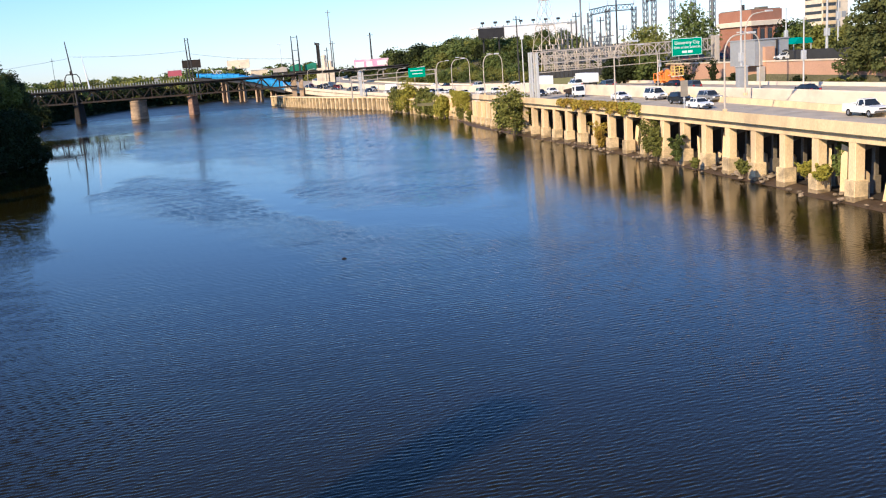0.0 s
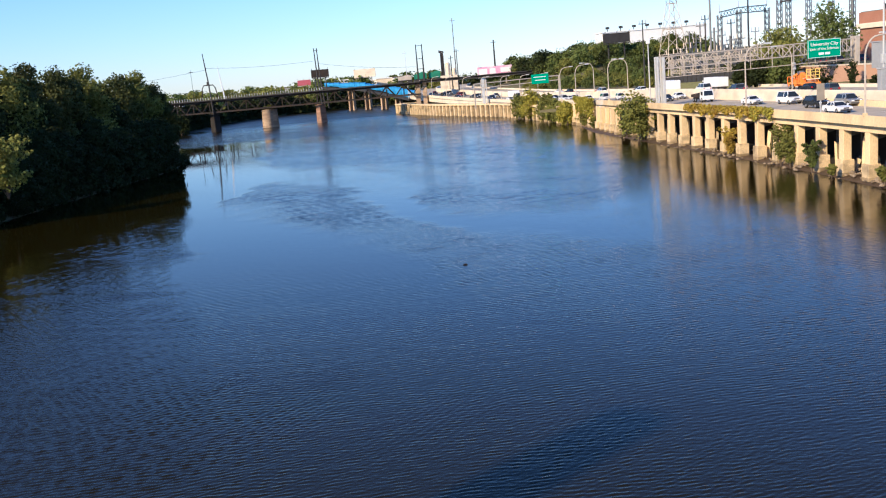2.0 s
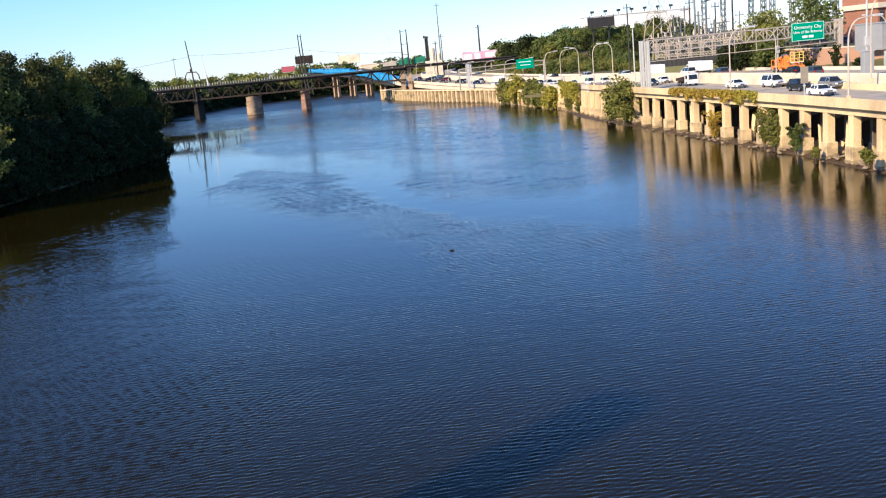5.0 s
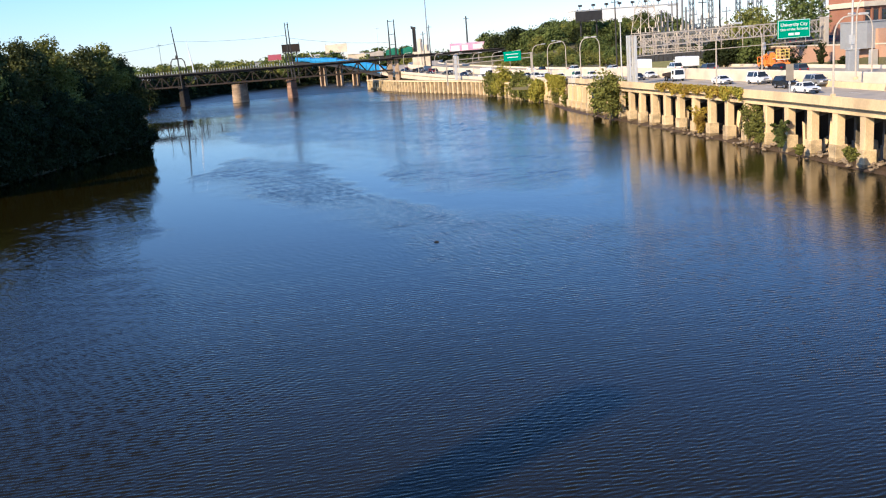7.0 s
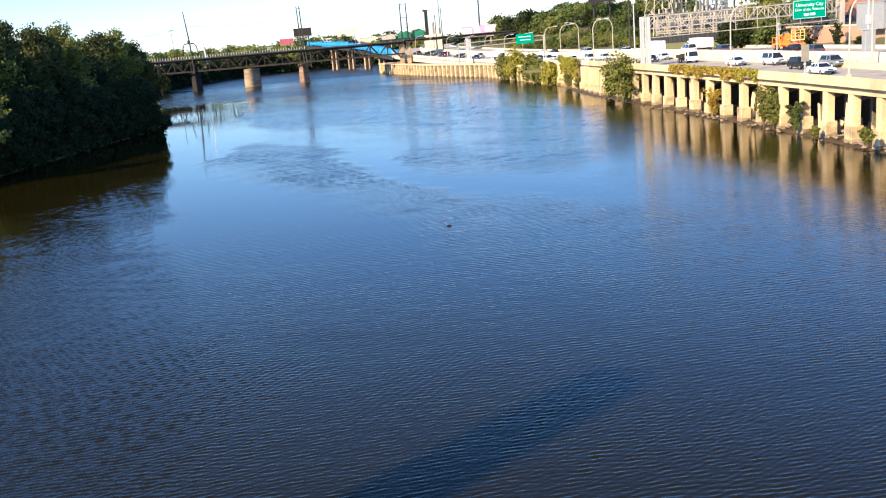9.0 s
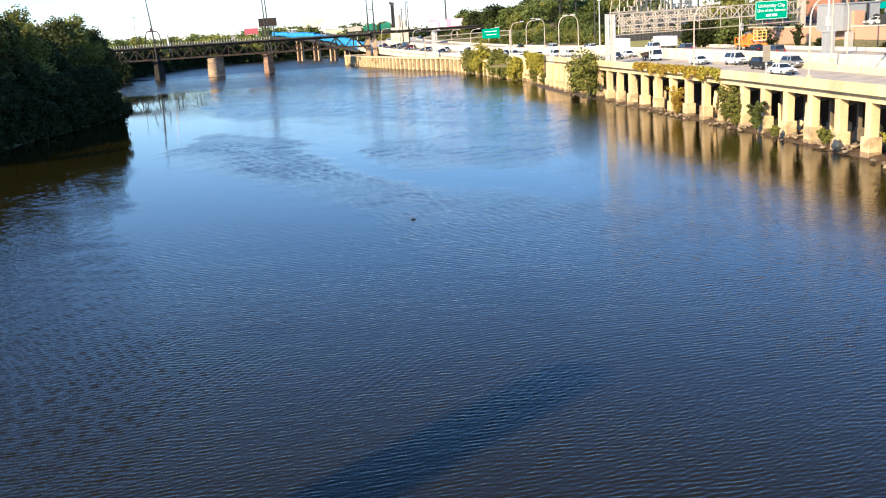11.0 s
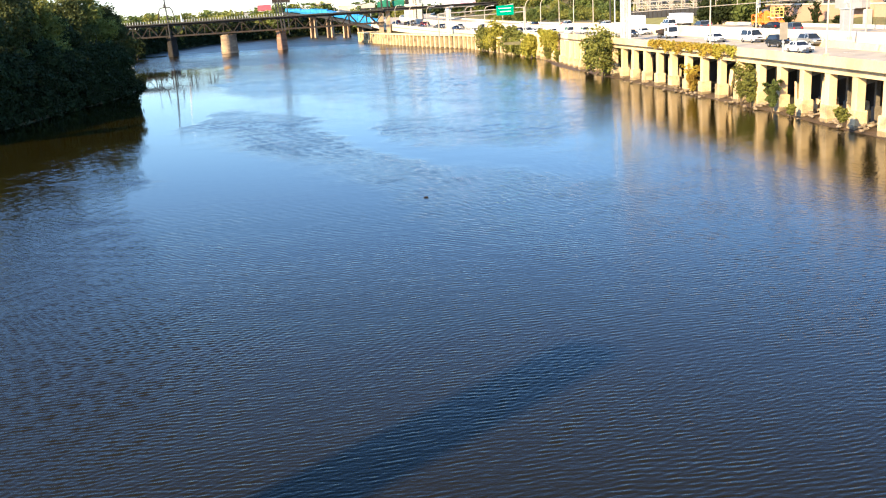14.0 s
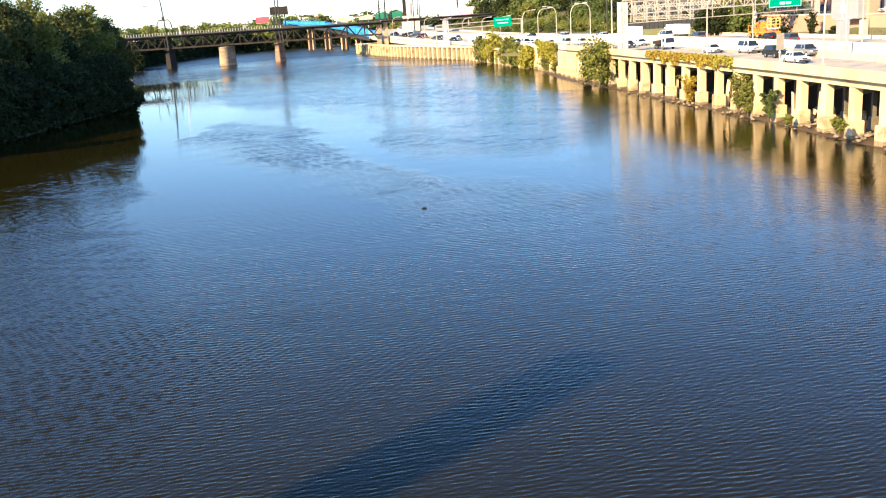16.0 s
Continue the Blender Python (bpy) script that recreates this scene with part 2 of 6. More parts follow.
# ---- builders ----
class Shape:
    def __init__(self):
        self.v, self.f = [], []

    def add(self, verts, faces):
        k = len(self.v)
        self.v += [tuple(p) for p in verts]
        self.f += [tuple(k + i for i in q) for q in faces]
        return self

    def box(self, x0, x1, y0, y1, z0, z1, c=0.0, taper=0.0):
        """A box; c chamfers its upright edges and its top, taper narrows the top."""
        if c <= 0:
            a = taper
            vs = [(x0, y0, z0), (x1, y0, z0), (x1, y1, z0), (x0, y1, z0),
                  (x0 + a, y0 + a, z1), (x1 - a, y0 + a, z1), (x1 - a, y1 - a, z1), (x0 + a, y1 - a, z1)]
            return self.add(vs, [(3, 2, 1, 0), (4, 5, 6, 7), (0, 1, 5, 4), (1, 2, 6, 5), (2, 3, 7, 6), (3, 0, 4, 7)])

        def ring(e, z):
            a0, a1, b0, b1 = x0 + e, x1 - e, y0 + e, y1 - e
            return [(a0 + c, b0, z), (a1 - c, b0, z), (a1, b0 + c, z), (a1, b1 - c, z), (a1 - c, b1, z), (a0 + c, b1, z), (a0, b1 - c, z), (a0, b0 + c, z)]
        rings = [ring(0, z0), ring(taper, z1 - c), ring(taper + c * 0.9, z1)]
        return self.loft(rings)

    def loft(self, rings, caps=True):
        n = len(rings[0])
        vs = [p for r in rings for p in r]
        fs = []
        for k in range(len(rings) - 1):
            for i in range(n):
                j = (i + 1) % n
                fs.append((k * n + i, k * n + j, (k + 1) * n + j, (k + 1) * n + i))
        if caps:
            fs.append(tuple(range(n - 1, -1, -1)))
            fs.append(tuple((len(rings) - 1) * n + i for i in range(n)))
        return self.add(vs, fs)

    def beam(self, p, q, w, h=None, n=4):
        """A bar from p to q, w wide."""
        p, q = Vector(p), Vector(q)
        d = (q - p).normalized()
        a = d.cross(Vector((0, 0, 1)))
        a = a.normalized() if a.length > 1e-4 else Vector((1, 0, 0))
        b = a.cross(d).normalized()
        h = h or w
        if n == 4:
            off = [a * w / 2 + b * h / 2, -a * w / 2 + b * h / 2, -a * w / 2 - b * h / 2, a * w / 2 - b * h / 2]
        else:
            off = [a * w / 2 * math.cos(2 * math.pi * i / n) + b * w / 2 * math.sin(2 * math.pi * i / n) for i in range(n)]
        return self.loft([[p + o for o in off], [q + o for o in off]])

    def tube(self, pts, radii, n=8):
        pts = [Vector(p) for p in pts]
        if isinstance(radii, (int, float)):
            radii = [radii] * len(pts)
        rings = []
        for i, p in enumerate(pts):
            d = (pts[min(i + 1, len(pts) - 1)] - pts[max(i - 1, 0)]).normalized()
            a = d.cross(Vector((0.02, 1, 0.01))).normalized()
            b = d.cross(a)
            rings.append([p + (a * math.cos(2 * math.pi * k / n) + b * math.sin(2 * math.pi * k / n)) * radii[i] for k in range(n)])
        return self.loft(rings)

    def prism(self, prof, y0, y1, inset=0.0, zc=0.0):
        """A profile in x, z drawn out along y; inset narrows the profile's part above zc on both sides."""
        def at(y, s):
            return [(x, y + s * inset * max(0.0, z - zc), z) for x, z in prof]
        return self.loft([at(y0, 1), at(y1, -1)])

    def mesh(self, name):
        me = bpy.data.meshes.new(name)
        me.from_pydata(self.v, [], self.f)
        me.validate()
        bm = bmesh.new()
        bm.from_mesh(me)
        bmesh.ops.recalc_face_normals(bm, faces=bm.faces)
        bm.to_mesh(me)
        bm.free()
        return me


def part(name, shape, material, parent=None, label=""):
    """Links a shape as one mesh object under a thing or a part."""
    me = shape.mesh(name) if isinstance(shape, Shape) else shape
    if not me.materials:
        me.materials.append(material)
    ob = new(name, me)
    if parent:
        ob.parent = parent
    return tagged(ob, label)


def thing(name, at=(0, 0, 0), turn=0.0, label="", category="", group="", kind=""):
    ob = new(name)
    ob.empty_display_size = 0.3
    ob.matrix_basis = pose(*at, 0, 0, turn)
    return tagged(ob, label, category, group, kind)


def structure(name, shape, material, label, category):
    return tagged(part(name, shape, material), label, category, kind="structure")


def along(line, d):
    """The point d metres along a plan line and the way there (first two coordinates; a third is carried)."""
    for a, b in zip(line, line[1:]):
        n = math.hypot(b[0] - a[0], b[1] - a[1])
        if d <= n or b is line[-1]:
            k = d / n
            p = [a[i] + (b[i] - a[i]) * k for i in range(len(a))]
            return p, ((b[0] - a[0]) / n, (b[1] - a[1]) / n)
        d -= n


def length(line):
    return sum(math.hypot(b[0] - a[0], b[1] - a[1]) for a, b in zip(line, line[1:]))


def smooth(line, step):
    """A plan line with rounded bends, in even steps."""
    pts = []
    for i in range(len(line) - 1):
        p0, p1, p2, p3 = line[max(i - 1, 0)], line[i], line[i + 1], line[min(i + 2, len(line) - 1)]
        n = max(1, int(math.hypot(p2[0] - p1[0], p2[1] - p1[1]) / step))
        for k in range(n):
            t = k / n
            pts.append(tuple(0.5 * (2 * b + (c - a) * t + (2 * a - 5 * b + 4 * c - d) * t * t + (3 * b - a - 3 * c + d) * t ** 3)
                             for a, b, c, d in zip(p0, p1, p2, p3)))
    pts.append(tuple(line[-1]))
    return pts


def strip(line, section):
    """A section (offset to the right, height above the line's own third coordinate) swept along a plan line."""
    rings = []
    for i, p in enumerate(line):
        a, b = line[max(i - 1, 0)], line[min(i + 1, len(line) - 1)]
        n = math.hypot(b[0] - a[0], b[1] - a[1])
        ux, uy = (b[0] - a[0]) / n, (b[1] - a[1]) / n
        z = p[2] if len(p) > 2 else 0.0
        rings.append([(p[0] + uy * o, p[1] - ux * o, z + h) for o, h in section])
    return Shape().loft(rings)


def offset_line(line, o, dz=0.0):
    out = []
    for i, p in enumerate(line):
        a, b = line[max(i - 1, 0)], line[min(i + 1, len(line) - 1)]
        n = math.hypot(b[0] - a[0], b[1] - a[1])
        out.append((p[0] + (b[1] - a[1]) / n * o, p[1] - (b[0] - a[0]) / n * o, (p[2] if len(p) > 2 else 0) + dz))
    return out


# ---- plan lines: x, y and the road's height ----
ROAD_EDGE = smooth([(53.4, 30, 7.0), (51.8, 55, 7.0), (50.4, 78, 7.0), (49.4, 103, 7.0), (48.4, 123, 7.0), (46.0, 150, 7.0), (43.4, 178, 7.0),
                    (41.6, 213, 6.8), (40.0, 262, 6.0), (31.0, 325, 5.3), (17.0, 378, 6.0), (6.0, 415, 7.0), (-6.0, 462, 8.2), (-11, 510, 8.6), (-10, 580, 8.8), (0, 720, 9)], 8.0)
WALL_LINE = smooth([(41.5, 257), (38.9, 263), (27.8, 329), (14.0, 369), (1.5, 405), (-17.4, 474)], 3.0)
LEFT_BANK = smooth([(-62, -60), (-70, 40), (-70, 120), (-66, 180), (-63.5, 222), (-72, 262), (-100, 360), (-124, 440), (-128, 520), (-121, 600), (-96, 645), (-50, 668), (10, 690)], 10.0)

# ---- water and ground ----
def wave_rows():
    """Rows of the water sheet, closer together near the bridge."""
    y, out = 23.0, []
    while y < 460:
        out.append(y)
        y += 0.044 + 0.0014 * max(0, y - 23) if y < 240 else 0.6
    return np.array(out)


def ease(a, b, v):
    t = np.clip((v - a) / (b - a), 0, 1)
    return t * t * (3 - 2 * t)


def bank_chop(x, y):
    """Choppier water off the wooded bank."""
    out = np.interp(y, [45, 55, 81, 116, 150], [-10, -16, -25, -34, -40])
    return ease(-54, -42, x + 2 * np.sin(y * 0.5 + x * 0.3)) * ease(6, -6, x - out + 2 * np.sin(y * 0.3 + x * 0.2)) * ease(150, 108, y)


def calm_lanes(x, y):
    """How strongly the wind roughens each spot: a ruffled tongue off the wooded bank, smooth lanes round it."""
    u = x + 1.6 * np.sin(y * 0.11 + 1) + 0.9 * np.sin(y * 0.31 + x * 0.17) + 0.7 * np.sin(y * 0.83 - x * 0.6)
    v = y + 3.0 * np.sin(x * 0.13) + 1.6 * np.sin(x * 0.43 + y * 0.07)
    low = np.interp(v, [60, 72, 89, 107, 118, 133, 143, 160], [4, -3, -10, -18, -22, -29, -36, -40])
    top = np.interp(u, [-40, -35, -33, -28, -20, -12.5, -9, -5, 2, 12, 26], [138, 150, 166, 169, 157, 134, 124, 112, 98, 90, 84])
    north = np.interp(u, [-50, -43, -38, -28, -19, -8.6, -4, -1, 5, 12, 20, 26, 36], [232, 225, 200, 187, 181, 157, 138, 114, 106, 103, 105, 110, 132])
    tongue = ease(-3, 7, u - low) * ease(4, -8, v - top) * (0.55 + 0.45 * ease(84, 116, v)) * (0.92 + 0.08 * np.sin(u * 0.9 + v * 0.35))
    beyond = ease(-5, 12, v - north) * np.maximum(ease(-4, 4, u + 43 + np.maximum(v - 225, 0) * 0.146), ease(300, 340, v))
    streak = 1 - 0.4 * ease(0.35, 0.8, np.sin(v * 0.05 + 0.9 * np.sin(u * 0.04)) * np.sin(u * 0.06 + v * 0.013))
    near = ease(92, 36, v + 0.25 * u) * 0.8
    side = 0.3 * ease(0, 18, u) * ease(104, 80, v)
    lane = 0.06 + 0.04 * np.sin(x * 0.21 + y * 0.05) + 0.1 * ease(100, 70, v) + 0.3 * ease(8, 26, u) + 0.28 * ease(-33, -22, u) * ease(118, 136, v)
    return np.maximum.reduce([tongue * 1.25, beyond * streak, near, bank_chop(x, y) * 0.34, side, lane])


def wave_height(x, y, slope):
    """Short wind waves, as a sum of many crests of different length and way; longer ones farther out."""
    rng = np.random.default_rng(12)
    h = np.zeros_like(x)
    lams = np.geomspace(0.17, 2.4, 48)
    for lam in lams:
        a = rng.normal(-0.32, 0.42)
        k = 2 * math.pi / lam
        ph, q = rng.uniform(0, 6.28), rng.uniform(0.03, 0.4, 2)
        lo = np.clip((y - 23) / 210, 0, 1) * 0.42 + 0.165   # shortest wave carried at this distance
        here = np.clip((lam - lo) / (0.3 * lo), 0, 1) * np.clip((lo * 2.6 - lam) / (0.7 * lo), 0, 1)
        h += here * lam * np.sin(k * (x * math.sin(a) + y * math.cos(a)) + ph) * (0.55 + 0.45 * np.sin(x * q[0] + y * q[1] + ph * 2))
    return h * (calm_lanes(x, y) + 0.75 * bank_chop(x, y)) * (1 - 0.25 * ease(80, 130, y)) * slope / (2 * math.pi * 0.42 * math.sqrt(13))


wy = wave_rows()
wu = np.linspace(-0.7, 0.74, 560)
gy = np.repeat(wy[:, None], len(wu), 1)
gx = gy * wu[None, :]
edge = np.clip(np.minimum.reduce([(gy - 23) / 3, (459 - gy) / 30, (wu[None, :] + 0.7) * 20 + 0 * gy, (0.74 - wu[None, :]) * 20 + 0 * gy]), 0, 1)
gz = wave_height(gx, gy, WAVE_SLOPE) * edge
ny, nx = gx.shape
ii = (np.arange(ny - 1)[:, None] * nx + np.arange(nx - 1)[None, :]).ravel()
wf = np.stack([ii, ii + 1, ii + nx + 1, ii + nx], 1)
wv = np.stack([gx, gy, gz], -1).reshape(-1, 3)
kk = len(wv)
corner = [(-2500, -1500, 0), (2500, -1500, 0), (2500, 4000, 0), (-2500, 4000, 0)]
inner = [(wu[0] * wy[0], wy[0], 0), (wu[-1] * wy[0], wy[0], 0), (wu[-1] * wy[-1], wy[-1], 0), (wu[0] * wy[-1], wy[-1], 0)]
wv = np.concatenate([wv, corner, inner])
wf = np.concatenate([wf, [(kk, kk + 1, kk + 5, kk + 4), (kk + 1, kk + 2, kk + 6, kk + 5), (kk + 2, kk + 3, kk + 7, kk + 6), (kk + 3, kk, kk + 4, kk + 7)]])
wme = bpy.data.meshes.new("water")
wme.vertices.add(len(wv))
wme.vertices.foreach_set("co", wv.ravel())
wme.loops.add(len(wf) * 4)
wme.loops.foreach_set("vertex_index", wf.ravel())
wme.polygons.add(len(wf))
wme.polygons.foreach_set("loop_start", np.arange(len(wf)) * 4)
wme.update(calc_edges=True)
wme.polygons.foreach_set("use_smooth", [True] * len(wf))
ruffle = wme.attributes.new("ruffle", "FLOAT", "POINT")
ruffle.data.foreach_set("value", np.concatenate([calm_lanes(gx, gy).ravel(), np.full(8, 0.4)]))
blur = wme.attributes.new("blur", "FLOAT", "POINT")   # ripples too fine for the sheet, farther out
blur.data.foreach_set("value", np.concatenate([(np.minimum(calm_lanes(gx, gy), 1.0) * ease(75, 135, gy) * (1 + 1.2 * ease(220, 340, gy))).ravel(), np.full(8, 3.5)]))
structure("water", wme, WATER, "dark blue river with wind ripples and brown silt", "water")



def ground_height(o, y):
    """Height of the land o metres inland of the highway's edge."""
    if y < 200:
        base = 7.3 if o < 41 else 11.6
    elif y < 232:
        base = 7.3 if o < 41 else 11.6 + (7.6 - 11.6) * (y - 200) / 32
    else:
        base = 7.0
    rise = min(1.0, max(0.0, (y - 240) / 60)) * min(1.0, max(0.0, (o - (38 if y < 400 else 24)) / 60))
    return base + rise * (5.0 + 6.0 * min(1.0, max(0.0, (y - 370) / 60)))


rows_r = []
INLAND = [-0.5, 15, 16, 33, 36, 40.95, 41.5, 48, 58, 70, 84, 100, 140, 220, 400, 900, 2600]
for p in offset_line(ROAD_EDGE, 0.0):
    rows_r.append([(p[0] + o, p[1], (p[2] - 0.35 if o < 34 else max(p[2] - 0.35, ground_height(o, p[1])))) for o in INLAND])
gs = Shape()
n_in = len(INLAND)
gs.add([q for r in rows_r for q in r], [(i * n_in + k, i * n_in + k + 1, (i + 1) * n_in + k + 1, (i + 1) * n_in + k)
                                       for i in range(len(rows_r) - 1) for k in range(n_in - 1)])
rows_l = []
for p in LEFT_BANK:
    rows_l.append([(p[0] + 1.0 - o, p[1], h) for o, h in ((0, -0.4), (2.5, 0.5), (6, 2.0), (14, 3.2), (40, 4.2), (160, 5.0), (2500, 6.0))])
gs.add([q for r in rows_l for q in r], [(i * 7 + k, i * 7 + k + 1, (i + 1) * 7 + k + 1, (i + 1) * 7 + k)
                                       for i in range(len(rows_l) - 1) for k in range(6)])
far_b = [p for p in LEFT_BANK if p[1] > 560]
gs.add([q for p in far_b for q in ((p[0], p[1] - 1.0, -0.3), (p[0], p[1] + 8, 2.0), (p[0] * 1.1, p[1] + 60, 4.0), (p[0] * 4, 4200, 5.0))],
       [(i * 4 + k, i * 4 + k + 1, (i + 1) * 4 + k + 1, (i + 1) * 4 + k) for i in range(len(far_b) - 1) for k in range(3)])
structure("ground", gs, EARTH, "brown earth banks with scrub along the river", "ground")

# ---- highway ----
structure("road_near", strip(ROAD_EDGE, [(0.25, -0.5), (15.2, -0.5), (15.2, 0.02), (0.25, 0.0)]), ROAD,
          "sunlit worn grey concrete highway carriageway", "road")
FAR_EDGE = offset_line(ROAD_EDGE, 15.8, 0.95)
structure("road_far", strip(FAR_EDGE, [(0, -1.4), (17.5, -1.4), (17.5, 0.0), (0, 0.0)]), ROAD,
          "raised far carriageway of worn concrete", "road")
DECK = [p for p in ROAD_EDGE if p[1] < 222]
structure("deck_fascia", strip(DECK, [(-0.18, -0.5), (0.2, -0.5), (0.2, 0.78), (-0.02, 0.82), (-0.14, 0.78)]), CONC,
          "tan weathered concrete highway parapet", "parapet")
structure("deck_beam", strip(DECK, [(0.12, -1.16), (0.62, -1.16), (0.62, -0.52), (0.12, -0.52)]), CONC, "recessed concrete edge beam under the parapet", "trim")
structure("deck_slab", strip(offset_line(DECK, 0.5), [(0.0, -0.95), (15, -0.95), (15, -0.55), (0.0, -0.55)]), CONC_DARK, "underside of the highway deck, darkened in colour for shade", "ceiling")
structure("back_wall", strip(offset_line(DECK, 9.0), [(0, -8), (0.6, -8), (0.6, -0.95), (0, -0.95)]), SHADE_SOIL, "earth face under the highway deck, coloured near black for shade", "wall")
structure("parapet_upper", strip([p for p in ROAD_EDGE if p[1] > 219], [(-0.1, -2.2), (0.25, -2.2), (0.25, 0.8), (0.05, 0.84), (-0.1, 0.8)]), CONC_WHITE,
          "pale concrete parapet of the curving highway", "parapet")
structure("median_wall", strip(offset_line(ROAD_EDGE, 15.2), [(-0.1, -0.3), (0.62, -0.3), (0.42, 1.95), (0.34, 2.08), (0.14, 2.08), (0.06, 1.95)]), CONC_WHITE,
          "bright pale concrete barrier between carriageways", "wall")
structure("ramp_barrier", strip(smooth([(60.6, 158, 7.0), (61.4, 140, 7.0), (61.6, 120, 7.0), (61.0, 100, 7.0), (60.0, 80, 7.0), (58.8, 55, 7.0), (58.0, 35, 7.0)], 8.0),
                                [(-0.3, -0.2), (0.3, -0.2), (0.12, 0.85), (-0.12, 0.85)]), CONC, "low tan concrete barrier along a ramp", "wall")
structure("far_barrier", strip(offset_line(FAR_EDGE, 17.2), [(-0.1, -0.3), (0.5, -0.3), (0.35, 0.6), (0.12, 0.6)]), CONC_WHITE,
          "low pale concrete barrier beyond the far lanes", "wall")
for k, o in enumerate((1.9, 5.5, 9.1, 12.7)):
    line = offset_line(ROAD_EDGE, o)
    ps = Shape()
    if k in (0, 3):
        ps = strip(line, [(-0.07, 0.0), (0.07, 0.0), (0.07, 0.022), (-0.07, 0.022)])
    else:
        d = 0.0
        while d < 330:
            (ax, ay, az), (ux, uy) = along(line, d)
            bx, by = ax + ux * 3, ay + uy * 3
            ps.add([(ax - .07, ay, az + .02), (ax + .07, ay, az + .02), (bx + .07, by, az + .02), (bx - .07, by, az + .02)], [(0, 1, 2, 3)])
            d += 12
    structure("lane_line", ps, PAINT, "worn white painted lane line", "road marking")

# mud bank under the columns
mud_line = smooth([(50.6, 40), (49.2, 80), (48.2, 104), (47.4, 122), (45.0, 150), (42.0, 178), (40.2, 200), (38.0, 222), (38.6, 262), (27.2, 327), (13.4, 367), (1.0, 403), (-18, 474)], 4.0)
mr = []
for i, p in enumerate(mud_line):
    w = 0.5 * noise.noise((p[0] * 0.3, p[1] * 0.3, 0))
    mr.append([(p[0] + 0.3 + w * 1.4, p[1], -0.15), (p[0] + 1.2 + w, p[1], 0.22), (p[0] + 2.6, p[1] + w, 0.45 + w * 0.4), (p[0] + 3.6, p[1], 0.2), (p[0] + 10.5, p[1], 0.1)])
# dark sheet over the inner mud, painting in the shade under the deck
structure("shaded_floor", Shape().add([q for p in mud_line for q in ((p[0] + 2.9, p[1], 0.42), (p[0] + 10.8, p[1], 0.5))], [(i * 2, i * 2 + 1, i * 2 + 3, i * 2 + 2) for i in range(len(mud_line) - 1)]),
          SHADE_SOIL, "earth floor under the highway deck, coloured near black for shade", "ground")
structure("mud_bank", Shape().add([q for r in mr for q in r], [(i * 5 + k, i * 5 + k + 1, (i + 1) * 5 + k + 1, (i + 1) * 5 + k) for i in range(len(mr) - 1) for k in range(4)]),
          MUD, "wet brown mud bank at the waterline", "ground")

# lower river wall beyond the columns, with its ribs
structure("river_wall", strip(WALL_LINE, [(0, -1), (1.2, -1), (1.2, 4.5), (0, 4.5)]), CONC_RECESS, "stained concrete river wall, darkened as shade between pale ribs", "wall")
structure("river_wall_cap", strip(WALL_LINE, [(-1.0, 4.4), (1.4, 4.4), (1.4, 4.95), (-1.0, 4.95)]), CONC, "overhanging concrete cap of the river wall", "trim")
structure("wall_ledge", strip(WALL_LINE, [(1.2, 3.6), (12, 3.9), (12, 4.6), (1.2, 4.6)]), EARTH, "weedy ledge behind the river wall", "ground")
structure("river_wall_end", Shape().box(-18.2, 4, 474.2, 475.6, -1, 4.9), CONC, "concrete return of the river wall", "wall")
UPPER = [p for p in ROAD_EDGE if 205 < p[1] < 268]
# stained concrete, picked darker to put recess shade between the pilasters
structure("pilaster_wall", strip([(x - 0.2, y, 0) for x, y, z in UPPER], [(0.25, -1), (1.2, -1), (1.2, 5.9), (0.25, 5.9)]), CONC_WET, "stained concrete wall between pilasters, darker to paint recess shade", "wall")


# ---- columns under the highway ----
def column(at, turn, seed):
    rnd = random.Random(seed)
    ob = thing("concrete_column", at, turn, "tan concrete column on a waterstained pedestal under the highway", "column", "columns along the river")
    part("pedestal", Shape().box(-0.76, 0.76, -0.8, 0.8, -1.0, 2.3 + rnd.uniform(-0.1, 0.1), 0.06), CONC_WET, ob, "waterstained concrete pedestal")
    part("tide_band", Shape().box(-0.775, 0.775, -0.815, 0.815, -1.0, 0.72, 0.065), TIDE, ob, "dark tide stain round the pedestal")
    part("shaft", Shape().box(-0.52, 0.52, -0.55, 0.55, 2.2, 5.86, 0.05), CONC, ob)
    part("bracket", Shape().prism([(0.4, 5.86), (3.0, 5.86), (3.0, 5.6), (0.4, 4.95)], -0.4, 0.4), CONC_DARK, ob)
    return ob


first = column((51.0, 79.75, 0), 2.8, 1)
for k in range(-5, 20):
    if k == 0:
        continue
    y = 79.75 + 6.1 * k
    x = np.interp(y, [p[1] for p in ROAD_EDGE], [p[0] for p in ROAD_EDGE]) + 0.72
    c2 = copy_thing(first, pose(x, y, random.uniform(-0.12, 0.05), 0, 0, 2.8 if y < 140 else 4.5))
    # inner row, set back under the deck
for k in range(-5, 19):
    y = 81.6 + 6.1 * k
    x = np.interp(y, [p[1] for p in ROAD_EDGE], [p[0] for p in ROAD_EDGE]) + 3.9
    ib = thing("inner_pile", (x, y, 0), random.uniform(-8, 8), "short concrete pile under the deck, coloured dark for shade", "column", "piles under the deck")
    # piles coloured dark so the gaps behind the columns read as shade
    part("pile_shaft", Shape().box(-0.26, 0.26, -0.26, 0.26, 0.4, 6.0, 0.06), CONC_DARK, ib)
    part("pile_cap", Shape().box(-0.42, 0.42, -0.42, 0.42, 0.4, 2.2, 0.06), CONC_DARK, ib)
slab_rnd = random.Random(15)
